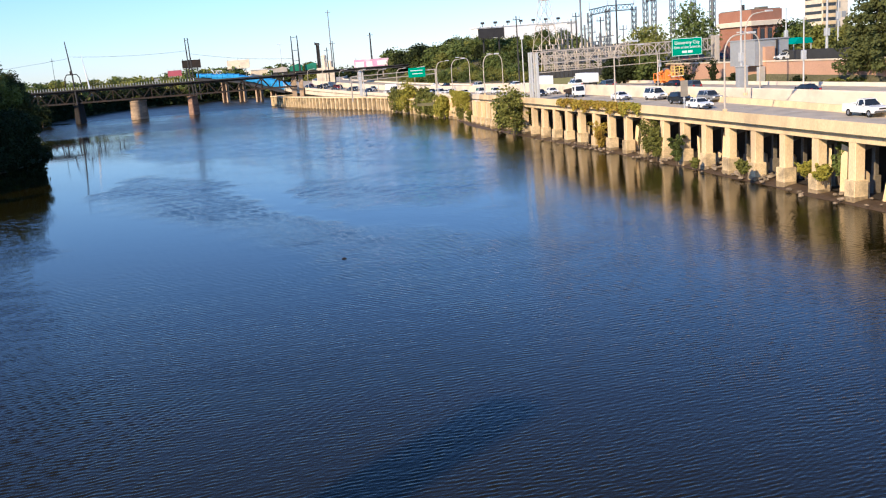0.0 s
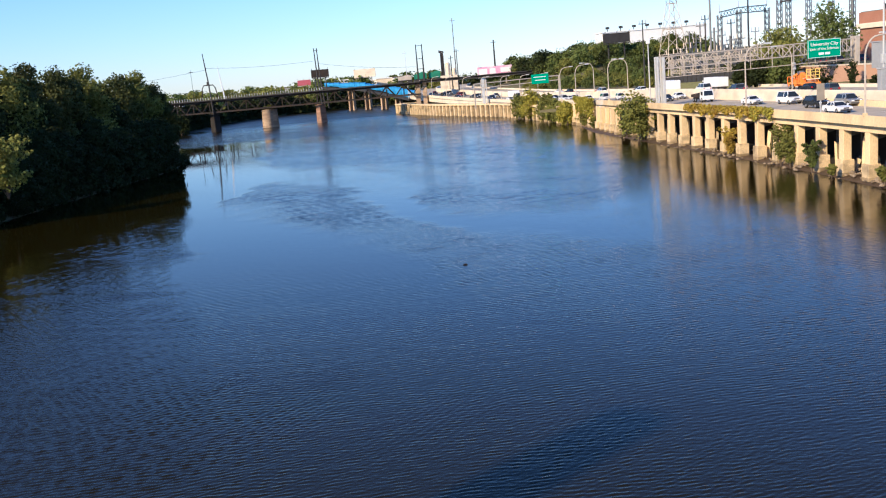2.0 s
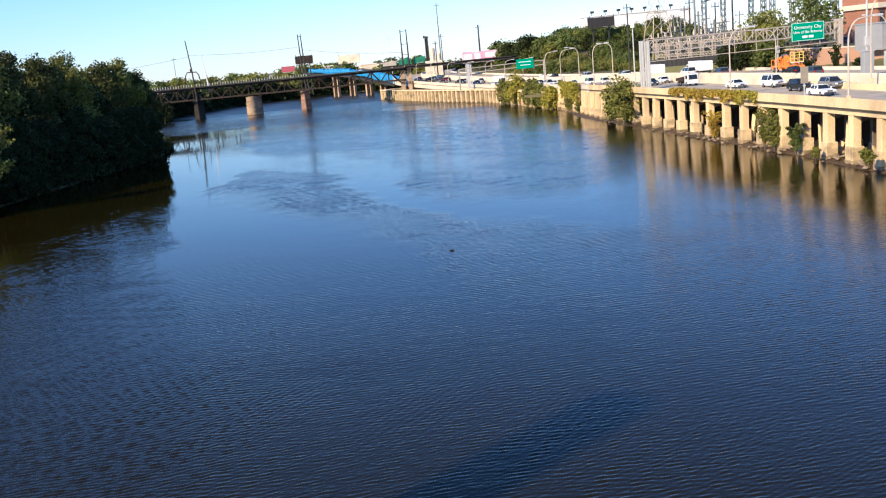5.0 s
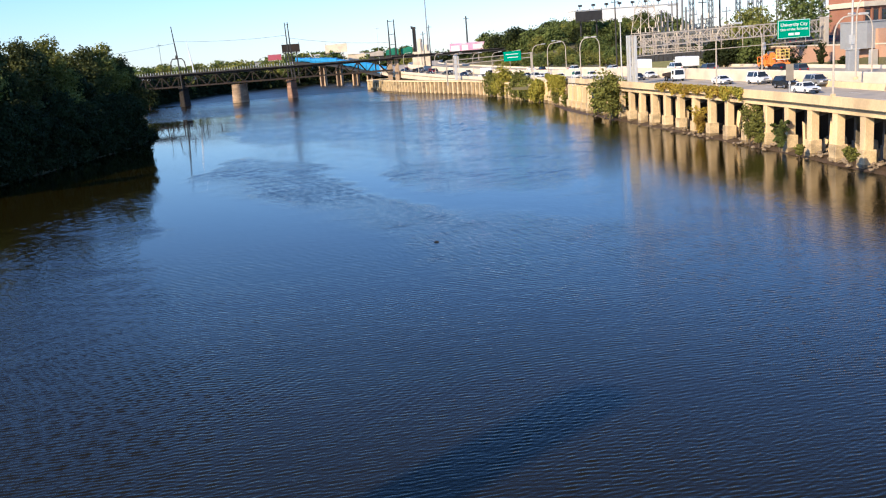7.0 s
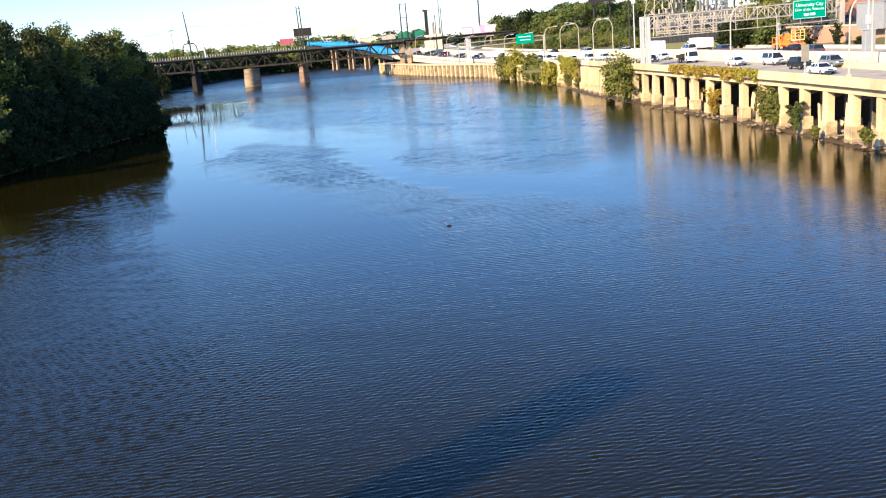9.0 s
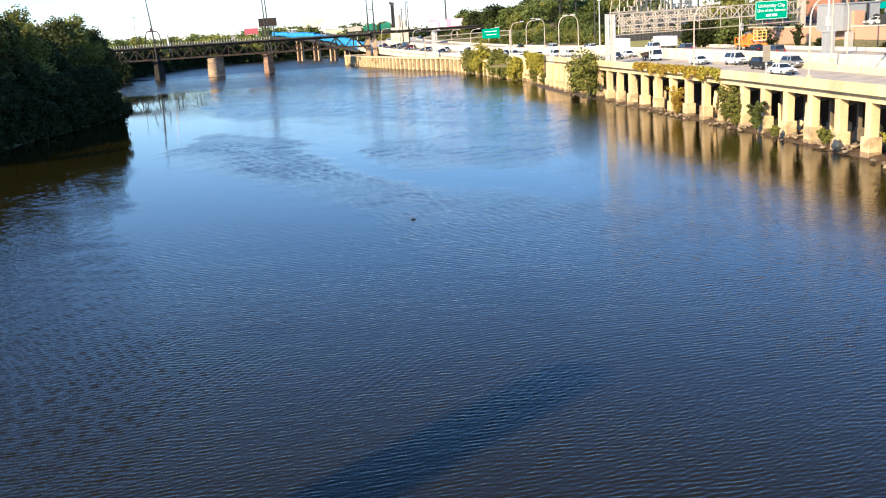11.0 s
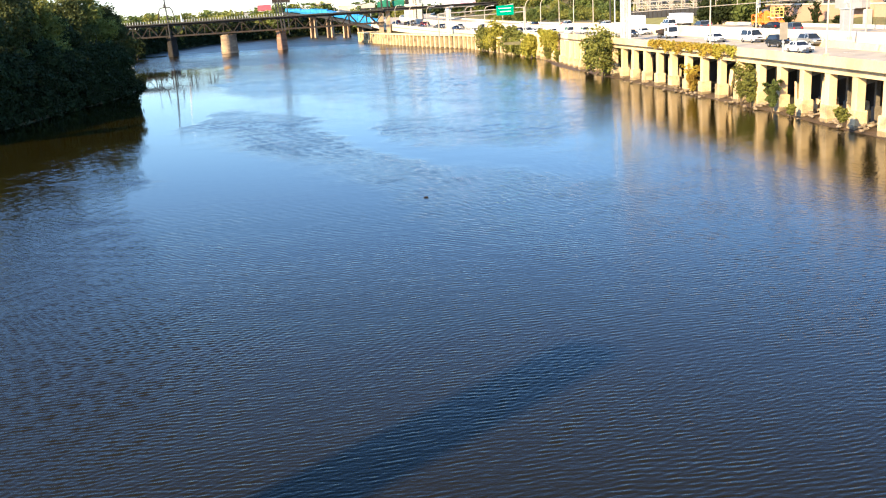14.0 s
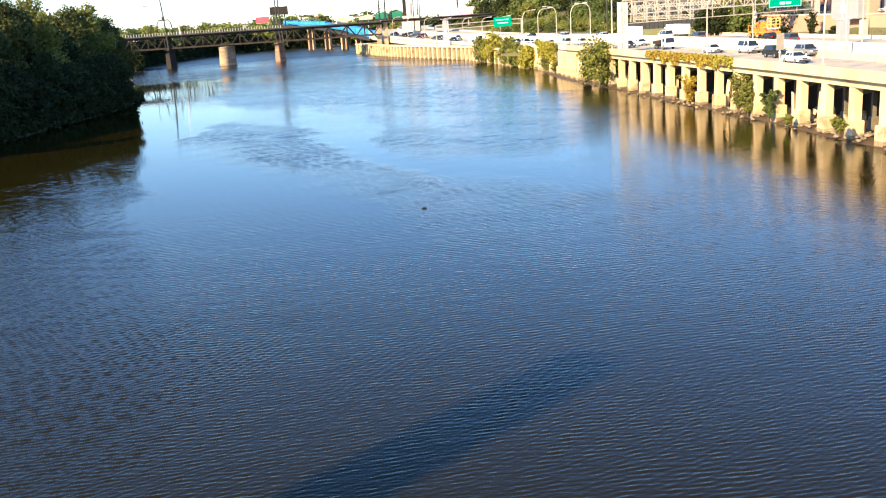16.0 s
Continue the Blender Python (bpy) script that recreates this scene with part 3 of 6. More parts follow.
for k in range(38):
    # broken slabs and old piles leaning between the columns
    y = 66 + 3.5 * k + slab_rnd.uniform(-1.2, 1.2)
    x = np.interp(y, [p[1] for p in ROAD_EDGE], [p[0] for p in ROAD_EDGE]) + slab_rnd.uniform(1.6, 3.0)
    sb = thing("broken_slab", (x, y, 0.4), slab_rnd.uniform(-40, 40), "broken pale concrete slab leaning under the deck", "slab", "broken slabs under the deck")
    hh, ln, w = slab_rnd.uniform(1.4, 4.6), slab_rnd.uniform(-0.9, 0.9), slab_rnd.uniform(0.16, 0.36)
    part("slab", Shape().loft([[(-0.2, -w - 0.04, -0.6), (0.2, -w - 0.04, -0.6), (0.2, w + 0.04, -0.6), (-0.2, w + 0.04, -0.6)],
                               [(-0.1, ln - w, hh), (0.25, ln - w + 0.05, hh - 0.2), (0.25, ln + w, hh + 0.12), (-0.1, ln + w - 0.05, hh + 0.25)]]), CONC, sb)
for k in range(12):
    y = 205.0 + 5.2 * k
    x = np.interp(y, [p[1] for p in ROAD_EDGE], [p[0] for p in ROAD_EDGE]) - 0.5
    pl = thing("pilaster", (x, y, 0), 3, "tan concrete pilaster of the river wall", "column", "pilasters on the river wall")
    part("pilaster_foot", Shape().box(-0.7, 0.6, -0.9, 0.9, -1.0, 2.3, 0.06), CONC_WET, pl)
    part("tide_band", Shape().box(-0.715, 0.61, -0.915, 0.915, -1.0, 0.8, 0.065), TIDE, pl, "dark tide stain round the foot")
    part("pilaster_shaft", Shape().box(-0.35, 0.5, -0.6, 0.6, 2.2, 5.8, 0.05), CONC, pl)
wl_len = length(WALL_LINE)
rib_me = Shape().box(-0.9, 0.15, -0.55, 0.55, -1.0, 4.4, 0.05).mesh("wall_rib")
d = 12.0
rw = bpy.data.objects["river_wall"]
while d < wl_len - 0.5:
    (x, y), (ux, uy) = along(WALL_LINE, d)
    r = part("wall_rib", rib_me, CONC_WET, rw)
    r.matrix_basis = pose(x, y, 0, 0, 0, math.degrees(math.atan2(uy, ux)) - 90)
    d += 4.5


# ---- rail bridge ----
DECK_Z, PIER_Z, BR_Y = 15.4, 8.1, 440.0
bridge = thing("rail_bridge", (0, BR_Y, 0), 0, "dark rusty steel truss railway bridge on stone piers", "bridge")
PX = [-150.0, -104.0, -78.0, -53.0, -4.0, 40.0]


def stone_pier(x, w, depth, turn, label, m, top, batter=0.04, corner=0.3, courses=9):
    """Courses of stone blocks round an oblong pier with rounded ends, slightly battered."""
    p = thing("stone_pier", (x, BR_Y, 0), turn, label, "pier", "piers of the rail bridge")

    def outline(e, n=20):
        a, b = w / 2 + e, depth / 2 + e
        k = 2 / corner
        return [(a * math.copysign(abs(math.cos(t)) ** (2 / k), math.cos(t)), b * math.copysign(abs(math.sin(t)) ** (2 / k), math.sin(t)))
                for t in (2 * math.pi * (i + 0.5) / n for i in range(n))]
    core = [[(u, v, z) for u, v in outline(e - 0.14)] for z, e in ((-1.5, batter * top), (top - 0.5, 0))]
    part("core", Shape().loft(core), m, p)
    part("coping", Shape().loft([[(u, v, z) for u, v in outline(e)] for z, e in ((top - 0.75, 0.1), (top - 0.65, 0.3), (top - 0.1, 0.3), (top, 0.2))]), m, p)
    rnd = random.Random(int(x))
    hgt = (top - 0.75 + 1.0) / courses
    n = 22
    for c in range(courses):
        z0 = -1.0 + c * hgt
        e = batter * (top - z0)
        ring = outline(e, n)
        for k in range(n // 2):
            i0 = (2 * k + c % 2) % n
            o = rnd.uniform(0.0, 0.14)
            q = [ring[(i0 + i) % n] for i in range(3)]
            f = [1 + o / max(1.0, math.hypot(*r)) for r in q]
            out = [(r[0] * g, r[1] * g) for r, g in zip(q, f)]
            mid = (sum(r[0] for r in q) / 3 * 0.7, sum(r[1] for r in q) / 3 * 0.7)
            poly = [tuple(r[i] + (mid[i] - r[i]) * 0.02 for i in (0, 1)) for r in out] + [mid]
            part("stone", Shape().loft([[(u, v, z) for u, v in poly] for z in (z0 + 0.03, z0 + hgt - 0.03)]), m, p)
    return p


stone_pier(-103.2, 2.3, 4.6, -20, "tall black stone bridge pier", STONE_BLACK, PIER_Z + 1.0)
stone_pier(-77.0, 5.4, 8.6, -25, "rough tan stone bridge pier with rounded ends in the river", STONE, PIER_Z + 0.4, corner=0.8)
stone_pier(-52.4, 2.3, 5.0, -25, "reddish stone bridge pier in the river", STONE_RED, PIER_Z + 0.6)
PIER_GROWTH = (-77.0, BR_Y - 1.0, PIER_Z + 0.4)
for sx in (-4.0,):
    tw = thing("bridge_bent", (sx, BR_Y - 1, 4.6), 0, "brown steel and stone bent on the river wall", "pier")
    part("bent_leg", Shape().box(-2.6, -0.4, -1.5, 1.5, 0, 10.2, 0.1), STONE, tw)
    part("bent_leg", Shape().box(0.8, 2.8, -1.5, 1.5, 0, 10.2, 0.1), STONE, tw)
    part("bent_beam", Shape().beam((-8, 0, 9.6), (-2, 0, 3.0), 0.6), STEEL_RUST, tw)
for y0 in (-4.5, 4.5):
    for a, b in zip(PX[:-2], PX[1:-1]):
        n = max(3, round((b - a) / 8.2))
        tc, bc = DECK_Z - 1.0, PIER_Z + 1.3
        part("top_chord", Shape().beam((a, y0, tc), (b, y0, tc), 0.5, 0.9), STEEL_RUST, bridge)
        part("bottom_chord", Shape().beam((a, y0, bc), (b, y0, bc), 0.5, 0.7), STEEL_RUST, bridge)
        for k in range(n):
            u, v = a + (b - a) * k / n, a + (b - a) * (k + 1) / n
            mid = (u + v) / 2
            part("post", Shape().beam((u, y0, bc), (u, y0, tc), 0.35), STEEL_RUST, bridge)
            part("diagonal", Shape().beam((u, y0, tc), (mid, y0, bc), 0.34), STEEL_RUST, bridge)
            part("diagonal", Shape().beam((mid, y0, bc), (v, y0, tc), 0.34), STEEL_RUST, bridge)
part("deck", Shape().box(-260, -4, -6, 6, DECK_Z - 0.5, DECK_Z), STEEL_DARK, bridge, "dark timber and steel bridge deck")
part("girder", Shape().box(-4, 150, -5, -4.2, DECK_Z - 1.0, DECK_Z + 0.4).box(-4, 150, -5, 5, DECK_Z - 0.5, DECK_Z), STEEL_DARK, bridge, "dark plate girder over the highway")
rail_post = Shape().box(-0.11, 0.11, -0.1, 0.1, 0, 1.2, 0.03).mesh("railing_post")
for k in range(150):
    r = part("railing_post", rail_post, STEEL, bridge, "pale railing post" if k == 0 else "")
    r.matrix_basis = pose(-232 + k * 1.22, -5.7, DECK_Z)
part("railing_bar", Shape().beam((-232, -5.7, DECK_Z + 0.5), (-48, -5.7, DECK_Z + 0.5), 0.08, 0.1), STEEL_DARK, bridge)


def mast(at, h, label, lean=0.0, width=2.4, pair=True, spread=0.0):
    m = thing("catenary_mast", at, 0, label, "mast", "railway masts")
    xs = (-width / 2, width / 2) if pair else (0,)
    for x in xs:
        part("mast_leg", Shape().tube([(x + lean, 0, 0), (x, 0, h * 0.5), (x - spread, 0, h)], [0.38, 0.32, 0.2], 6), STEEL_DARK, m)
    if pair:
        for z in (h * 0.96, h * 0.62, h * 0.35):
            part("cross_arm", Shape().beam((xs[0] - 0.2, 0, z), (xs[1] + 0.2, 0, z), 0.22), STEEL_DARK, m)
    return m


mast((-102.8, BR_Y - 5.5, 8.5), 28.2, "tall dark tapered railway mast beside the bridge", 0.4, pair=False, spread=1.2)
mast((-51.3, BR_Y - 4.5, 8.7), 26.0, "pair of dark steel railway masts on the bridge", width=1.3, lean=0.9, spread=0.3)
MAST_X = -3.3
mast((MAST_X, BR_Y - 3, DECK_Z - 0.5), 17.5, "pair of dark railway masts joined by cross arms", width=2.8)
ar = thing("signal_portal", (-106.0, BR_Y + 6, DECK_Z - 0.3), 0, "arched steel portal over the bridge tracks", "portal")
part("portal_arch", Shape().tube([(-3.6, 0, 0), (-2.9, 0, 5.6), (-2.0, 0, 7.2), (2.4, 0, 7.2), (3.4, 0, 5.8), (4.4, 0, 0)], 0.25, 6), STEEL_RUST, ar)
part("portal_pole", Shape().tube([(7.6, 0, -3), (6.9, 0, 4.5), (5.6, 0, 16)], [0.42, 0.32, 0.06], 6), WHITE, ar, "white tapered pole")
part("portal_finial", Shape().box(-0.4, 0.3, -0.3, 0.3, 7.3, 8.8), STEEL_RUST, ar)


def wire(p, q, sag, label="thin dark overhead cable"):
    pts = []
    for k in range(13):
        t = k / 12
        pts.append(tuple(p[i] + (q[i] - p[i]) * t - (4 * sag * t * (1 - t) if i == 2 else 0) for i in range(3)))
    return tagged(part("overhead_cable", Shape().tube(pts, 0.05, 4), WIRE), label, "cable", "overhead cables")


mast((-250, BR_Y - 5, 8.5), 18.0, "dark railway mast beyond the wooded bank", pair=False)
wire((-250, BR_Y - 5, 24), (-103.7, BR_Y - 5.5, 29.2), 3.0)
wire((-103.7, BR_Y - 5.5, 30.0), (-52.2, BR_Y - 4.5, 29.0), 0.9)
wire((-50.6, BR_Y - 4.5, 27.6), (MAST_X - 1.4, BR_Y - 3, 22.2), 1.0)

# ---- blue covered bridge behind ----
bb = thing("blue_bridge", (0, 0, 0), 0, "road bridge wrapped in bright blue sheeting on pale piers", "bridge")
P0, P1, P2 = (-71.07, 636.04, 18.22), (-40.06, 588.64, 15.05), (-8.21, 519.94, 8.09)
rnd = random.Random(44)
for a, b, h0, h1 in ((P0, P1, 2.6, 3.6), (P1, P2, 3.6, 4.2)):
    a, b = Vector(a), Vector(b)
    n = 8
    for k in range(n):
        # one tarp after the other, each slung a little differently
        top, low, rings = rnd.uniform(0.75, 1.25), rnd.uniform(0.7, 1.15), []
        for q in range(5):
            c = a.lerp(b, (k + 0.02 + 0.96 * q / 4) / n)
            h = (h0 + (h1 - h0) * (k + q / 4) / n) / 2
            sag = 0.35 * math.sin(math.pi * q / 4) * rnd.uniform(0.5, 1.2)
            rings.append([(c.x, c.y - 5, c.z - h * low + sag * 0.8), (c.x, c.y - 5.7, c.z - 0.2), (c.x, c.y - 5.2, c.z + h * 0.8 * top), (c.x, c.y, c.z + h * 1.2 * top - sag), (c.x, c.y + 5, c.z + h), (c.x, c.y + 5, c.z - h)])
        part("blue_sheeting", Shape().loft(rings), BLUE, bb, "bright blue sheeting over the girders")
    part("girder", Shape().beam(a - Vector((0, 0, h0 / 2 + 0.5)), b - Vector((0, 0, h1 / 2 + 0.5)), 8, 1.2), STEEL_DARK, bb, "dark steel girder")
for x, y, zt in ((-51.2, 603.83, 13.97), (-39.54, 588.67, 12.88), (-28.1, 564.3, 10.22), (-18.58, 544.68, 8.46)):
    for o in (-1.3, 1.3):
        q = Shape().box(-0.55, 0.55, -1.3, 1.3, -1, zt - 0.8, 0.1, 0.12)
        leg = part("bridge_pier", q, STONE, bb, "stained concrete bridge pier")
        leg.matrix_basis = pose(x + o, y + abs(o), 0, 0, 0, -30)
    cap = part("pier_cap", Shape().box(-2.6, 2.6, -1.8, 1.8, zt - 1.2, zt, 0.1), CONC_DARK, bb)
    cap.matrix_basis = pose(x, y + 1.9, 0)


# ---- trees ----
def crown_mesh(name, blobs, count, size, seed, up=0.25):
    """Many small bent leaf clumps over a set of uneven lumps."""
    rng = np.random.default_rng(seed)
    c = np.array([b[0] for b in blobs], float)
    r = np.array([b[1] for b in blobs], float)
    pick = rng.choice(len(blobs), count, p=r ** 2 / (r ** 2).sum())
    d = rng.normal(size=(count, 3))
    d /= np.linalg.norm(d, axis=1)[:, None]
    pos = c[pick] + d * (r[pick] * (0.55 + 0.5 * np.sqrt(rng.random(count))))[:, None] * np.array([1, 1, 0.85])
    pos += rng.normal(size=(count, 3)) * (0.22 * r[pick])[:, None]
    nrm = d + rng.normal(size=(count, 3)) * 0.7 + np.array([0, 0, up])
    nrm /= np.linalg.norm(nrm, axis=1)[:, None]
    t = np.cross(nrm, rng.normal(size=(count, 3)))
    t /= np.linalg.norm(t, axis=1)[:, None]
    b = np.cross(nrm, t)
    s = (size * (0.5 + rng.random(count)))[:, None]
    w = s * (0.45 + 0.35 * rng.random(count))[:, None]
    v = np.stack([pos - t * s, pos - b * w + nrm * s * 0.25, pos + t * s, pos + b * w + nrm * s * 0.25], 1).reshape(-1, 3)
    f = np.arange(count * 4).reshape(-1, 4)
    me = bpy.data.meshes.new(name)
    me.from_pydata(v.tolist(), [], f.tolist())
    return me


def tree(at, h, spread, seed, leaf, label, count=1800, size=0.42, trunk=0.3, group="", low=0.3, name="tree"):
    rnd = random.Random(seed)
    ob = thing(name, at, 0, label, "tree", group)
    ts = Shape()
    r0 = max(0.12, h * 0.022)
    ts.tube([(0, 0, -0.6), (rnd.uniform(-.2, .2), rnd.uniform(-.2, .2), h * trunk), (rnd.uniform(-.5, .5), rnd.uniform(-.5, .5), h * 0.8)], [r0 * 1.3, r0, r0 * 0.3], 7)
    blobs = []
    n = 13
    for k in range(n):
        a = k * 2.4 + rnd.uniform(-.4, .4)
        f = (k + 0.5) / n
        z = h * (low + (0.9 - low) * f)
        rad = spread * (0.25 + 0.75 * math.sin(math.pi * min(1, 0.22 + 0.72 * f))) * rnd.uniform(0.5, 0.8)
        p = (math.cos(a) * rad, math.sin(a) * rad, z)
        br = spread * rnd.uniform(0.3, 0.5)
        blobs.append((p, br))
        ts.tube([(0, 0, z * 0.7), (p[0] * 0.5, p[1] * 0.5, z * 0.88), p], [r0 * 0.45, r0 * 0.3, r0 * 0.12], 5)
    blobs.append(((0, 0, h * 0.62), spread * 0.6))
    blobs.append(((0, 0, h - spread * 0.3), spread * 0.34))
    part("trunk", ts, BARK, ob)
    part("crown", crown_mesh("crown", blobs, count, size, seed), leaf, ob)
    return ob


def bush(at, w, h, seed, leaf, label, count=700, size=0.25, group="", name="bush", depth=None):
    rnd = random.Random(seed)
    ob = thing(name, at, 0, label, "bush", group)
    depth = depth or w
    blobs, st = [], Shape()
    for k in range(26):
        # arching stems of uneven length, leafy along their upper parts
        ang, reach, top = rnd.uniform(0, 2 * math.pi), rnd.random() ** 0.7 * 0.52, h * rnd.uniform(0.35, 1.0)
        ex, ey = math.cos(ang) * reach * w, math.sin(ang) * reach * depth
        line = [(ex * f ** 1.4, ey * f ** 1.4, top * (1 - (1 - f) ** 1.6) - 0.3 * (f == 0)) for f in (0, 0.35, 0.6, 0.82, 1.0)]
        st.tube(line, [0.05, 0.04, 0.03, 0.02, 0.012], 4)
        blobs += [(p, min(w, h) * rnd.uniform(0.05, 0.13) * sc) for p, sc in zip(line[1:], (1.2, 1.1, 1.0, 0.65)) if rnd.random() < 0.85]
    part("stem", st, BARK, ob)
    part("foliage", crown_mesh("foliage", blobs, count, size, seed), leaf, ob)
    return ob


bush(PIER_GROWTH, 4.6, 2.2, 881, LEAF_OLIVE, "dry olive weeds growing on the stone pier top", 900, 0.25)
# dark wooded left bank
BANK_TOPS = [(-78.11, 146.48, 25.04), (-78.33, 157.61, 25.46), (-79.61, 173.62, 25.27), (-78.17, 181.92, 25.95), (-77.14, 193.17, 24.94), (-75.84, 204.38, 25.74),
             (-79.55, 227.49, 22.08), (-75.79, 227.72, 23.7), (-73.02, 232.82, 24.23), (-71.35, 239.6, 21.15), (-71.79, 247.81, 18.17)]
bank_label = "tall shaded riverside tree with sunlit green top"
for k, (x, y, z) in enumerate(BANK_TOPS):
    # shade is put into the leaf colour here, olive for the sunlit crowns
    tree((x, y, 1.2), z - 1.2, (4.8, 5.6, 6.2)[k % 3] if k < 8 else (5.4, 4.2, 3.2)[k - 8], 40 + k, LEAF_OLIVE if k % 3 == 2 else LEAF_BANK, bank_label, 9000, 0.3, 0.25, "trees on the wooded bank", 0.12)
for k in range(20):
    d = 190 + k * 7.0
    (x, y), _ = along(LEFT_BANK, d)
    if y > 224:
        break
    rn = random.Random(k)
    # front row in near-black leaves that paint in the bank's shade
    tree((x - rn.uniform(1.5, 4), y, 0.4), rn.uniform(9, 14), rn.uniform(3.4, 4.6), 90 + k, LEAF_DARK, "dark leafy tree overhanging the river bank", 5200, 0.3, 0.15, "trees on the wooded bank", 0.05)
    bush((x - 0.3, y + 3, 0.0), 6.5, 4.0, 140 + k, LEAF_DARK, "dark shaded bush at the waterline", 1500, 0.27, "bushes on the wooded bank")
    # set tall behind the front row so that they shade it
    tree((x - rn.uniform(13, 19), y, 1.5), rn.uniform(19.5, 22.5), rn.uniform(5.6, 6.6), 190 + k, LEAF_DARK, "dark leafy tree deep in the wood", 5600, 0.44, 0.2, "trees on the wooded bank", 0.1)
for k in range(14):
    (x, y), _ = along(LEFT_BANK, 170 + k * 9)
    tree((x - 34 - (k % 3) * 6, y + 6, 2.5), 19 + (k * 7) % 5, 6.5, 240 + k, LEAF, "tall green tree at the back of the wood", 2600, 0.6, 0.2, "trees on the wooded bank", 0.1)
# unseen trees added towards the bridge and inland, to shade the wooded bank
shade_tree = tree((-110, 118, 3.5), 26, 7.0, 270, LEAF_DARK, "tall dark tree added unseen to shade the wooded bank", 6000, 0.5, 0.2, "trees on the wooded bank", 0.1)
rn = random.Random(19)
for k in range(26):
    row = k % 3
    y = 130 + (k // 3) * 7.5 + rn.uniform(-2, 2)
    x = min(-90, -0.62 * y) - row * 10 + rn.uniform(-2, 2)
    sc = rn.uniform(0.9, 1.1)
    copy_thing(shade_tree, pose(x, y, 3.0 + row * 0.3, 0, 0, rn.uniform(0, 360)) @ Matrix.Diagonal((sc, sc, sc, 1)))
x, y, z = (-62.66, 134.08, 9.55)
bush((x - 0.5, y, z - 5.0), 7.5, 8.5, 77, LEAF_OLIVE, "sunlit yellow-green bush at the water's edge", 3600, 0.24)
# trees beyond, along the left shore to the bridge and behind it
far_tree = tree((-118, 432, 0.5), 9, 4.5, 5, LEAF_DARK, "distant dark green shore tree", 900, 0.6, 0.2, "distant shore trees", 0.1)
rn = random.Random(11)
for k in range(44):
    d = 500 + k * 5.5
    (x, y), _ = along(LEFT_BANK, d)
    s = rn.uniform(0.9, 1.6)
    copy_thing(far_tree, pose(x - rn.uniform(2, 12), y + (rn.uniform(0, 8) if y > 600 else 0), 0.6, 0, 0, rn.uniform(0, 360)) @ Matrix.Diagonal((s * 1.2, s * 1.2, s, 1)))
far_olive = tree((-130, 560, 2), 14, 6.5, 6, LEAF_OLIVE, "distant olive green tree behind the rail bridge", 900, 0.75, 0.2, "distant trees behind the bridge", 0.1)
far_green = tree((-140, 575, 2), 14, 6.0, 7, LEAF, "distant green tree behind the rail bridge", 900, 0.75, 0.2, "distant trees behind the bridge", 0.1)
for k in range(44):
    x = -225 + k * 5.4 + rn.uniform(-3, 3)
    y = 680 + rn.uniform(-25, 60) - (35 if x < -140 else 0)
    s = rn.uniform(1.0, 1.45)
    copy_thing(far_olive if rn.random() < 0.45 else far_green, pose(x, y, 2.5, 0, 0, rn.uniform(0, 360)) @ Matrix.Diagonal((s * 1.3, s * 1.3, s, 1)))
for k in range(24):
    x = -72 + k * 4.6
    y = np.interp(x, [-128, -96, -50, 40], [590, 650, 672, 690]) + 3
    s = rn.uniform(0.8, 1.5)
    copy_thing(far_tree, pose(x, y, 0.5, 0, 0, rn.uniform(0, 360)) @ Matrix.Diagonal((s * 1.6, s * 1.6, s, 1)))
far_blobs = []
for k in range(150):
    x = -620 + k * 7 + rn.uniform(-8, 8)
    h = rn.uniform(8, 15) + 3 * math.sin(k * 0.23)
    far_blobs.append(((x, 1050 + rn.uniform(-60, 100), 2 + h * 0.5), h * 0.55))
tagged(part("distant_woods", crown_mesh("distant_woods", far_blobs, 9000, 1.6, 71), LEAF), "low belt of distant green woods on the horizon", "woods", kind="stuff")
shore_blobs = []
for k in range(170):
    (x, y), _ = along(LEFT_BANK, 150 + k * 1.1)
    shore_blobs.append(((x - rn.uniform(-0.7, 2.4), y, rn.uniform(0.1, 1.8)), rn.uniform(0.6, 1.2)))
for k in range(260):
    (x, y), _ = along(LEFT_BANK, 455 + k * 1.2)
    shore_blobs.append(((x - rn.uniform(-0.8, 2.5), y - rn.uniform(-0.5, 1.5), rn.uniform(0.3, 3.4)), rn.uniform(1.1, 2.2)))
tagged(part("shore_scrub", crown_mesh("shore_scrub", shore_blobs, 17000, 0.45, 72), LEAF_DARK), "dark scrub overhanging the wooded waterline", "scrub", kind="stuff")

# wooded hill beyond the highway
hill_a = tree((92, 300, 9), 11, 5.0, 21, LEAF, "green tree on the wooded hillside", 1300, 0.5, 0.25, "trees on the wooded hillside", 0.15)
hill_b = tree((95, 312, 9), 12, 5.4, 22, LEAF_DARK, "dark green tree on the wooded hillside", 1300, 0.5, 0.25, "trees on the wooded hillside", 0.12)
hill_c = tree((88, 305, 9), 9, 4.6, 23, LEAF_OLIVE, "olive green tree on the wooded hillside", 1200, 0.45, 0.25, "trees on the wooded hillside", 0.12)
EDGE_Y = [p[1] for p in ROAD_EDGE]
EDGE_X = [p[0] for p in ROAD_EDGE]
rn = random.Random(31)
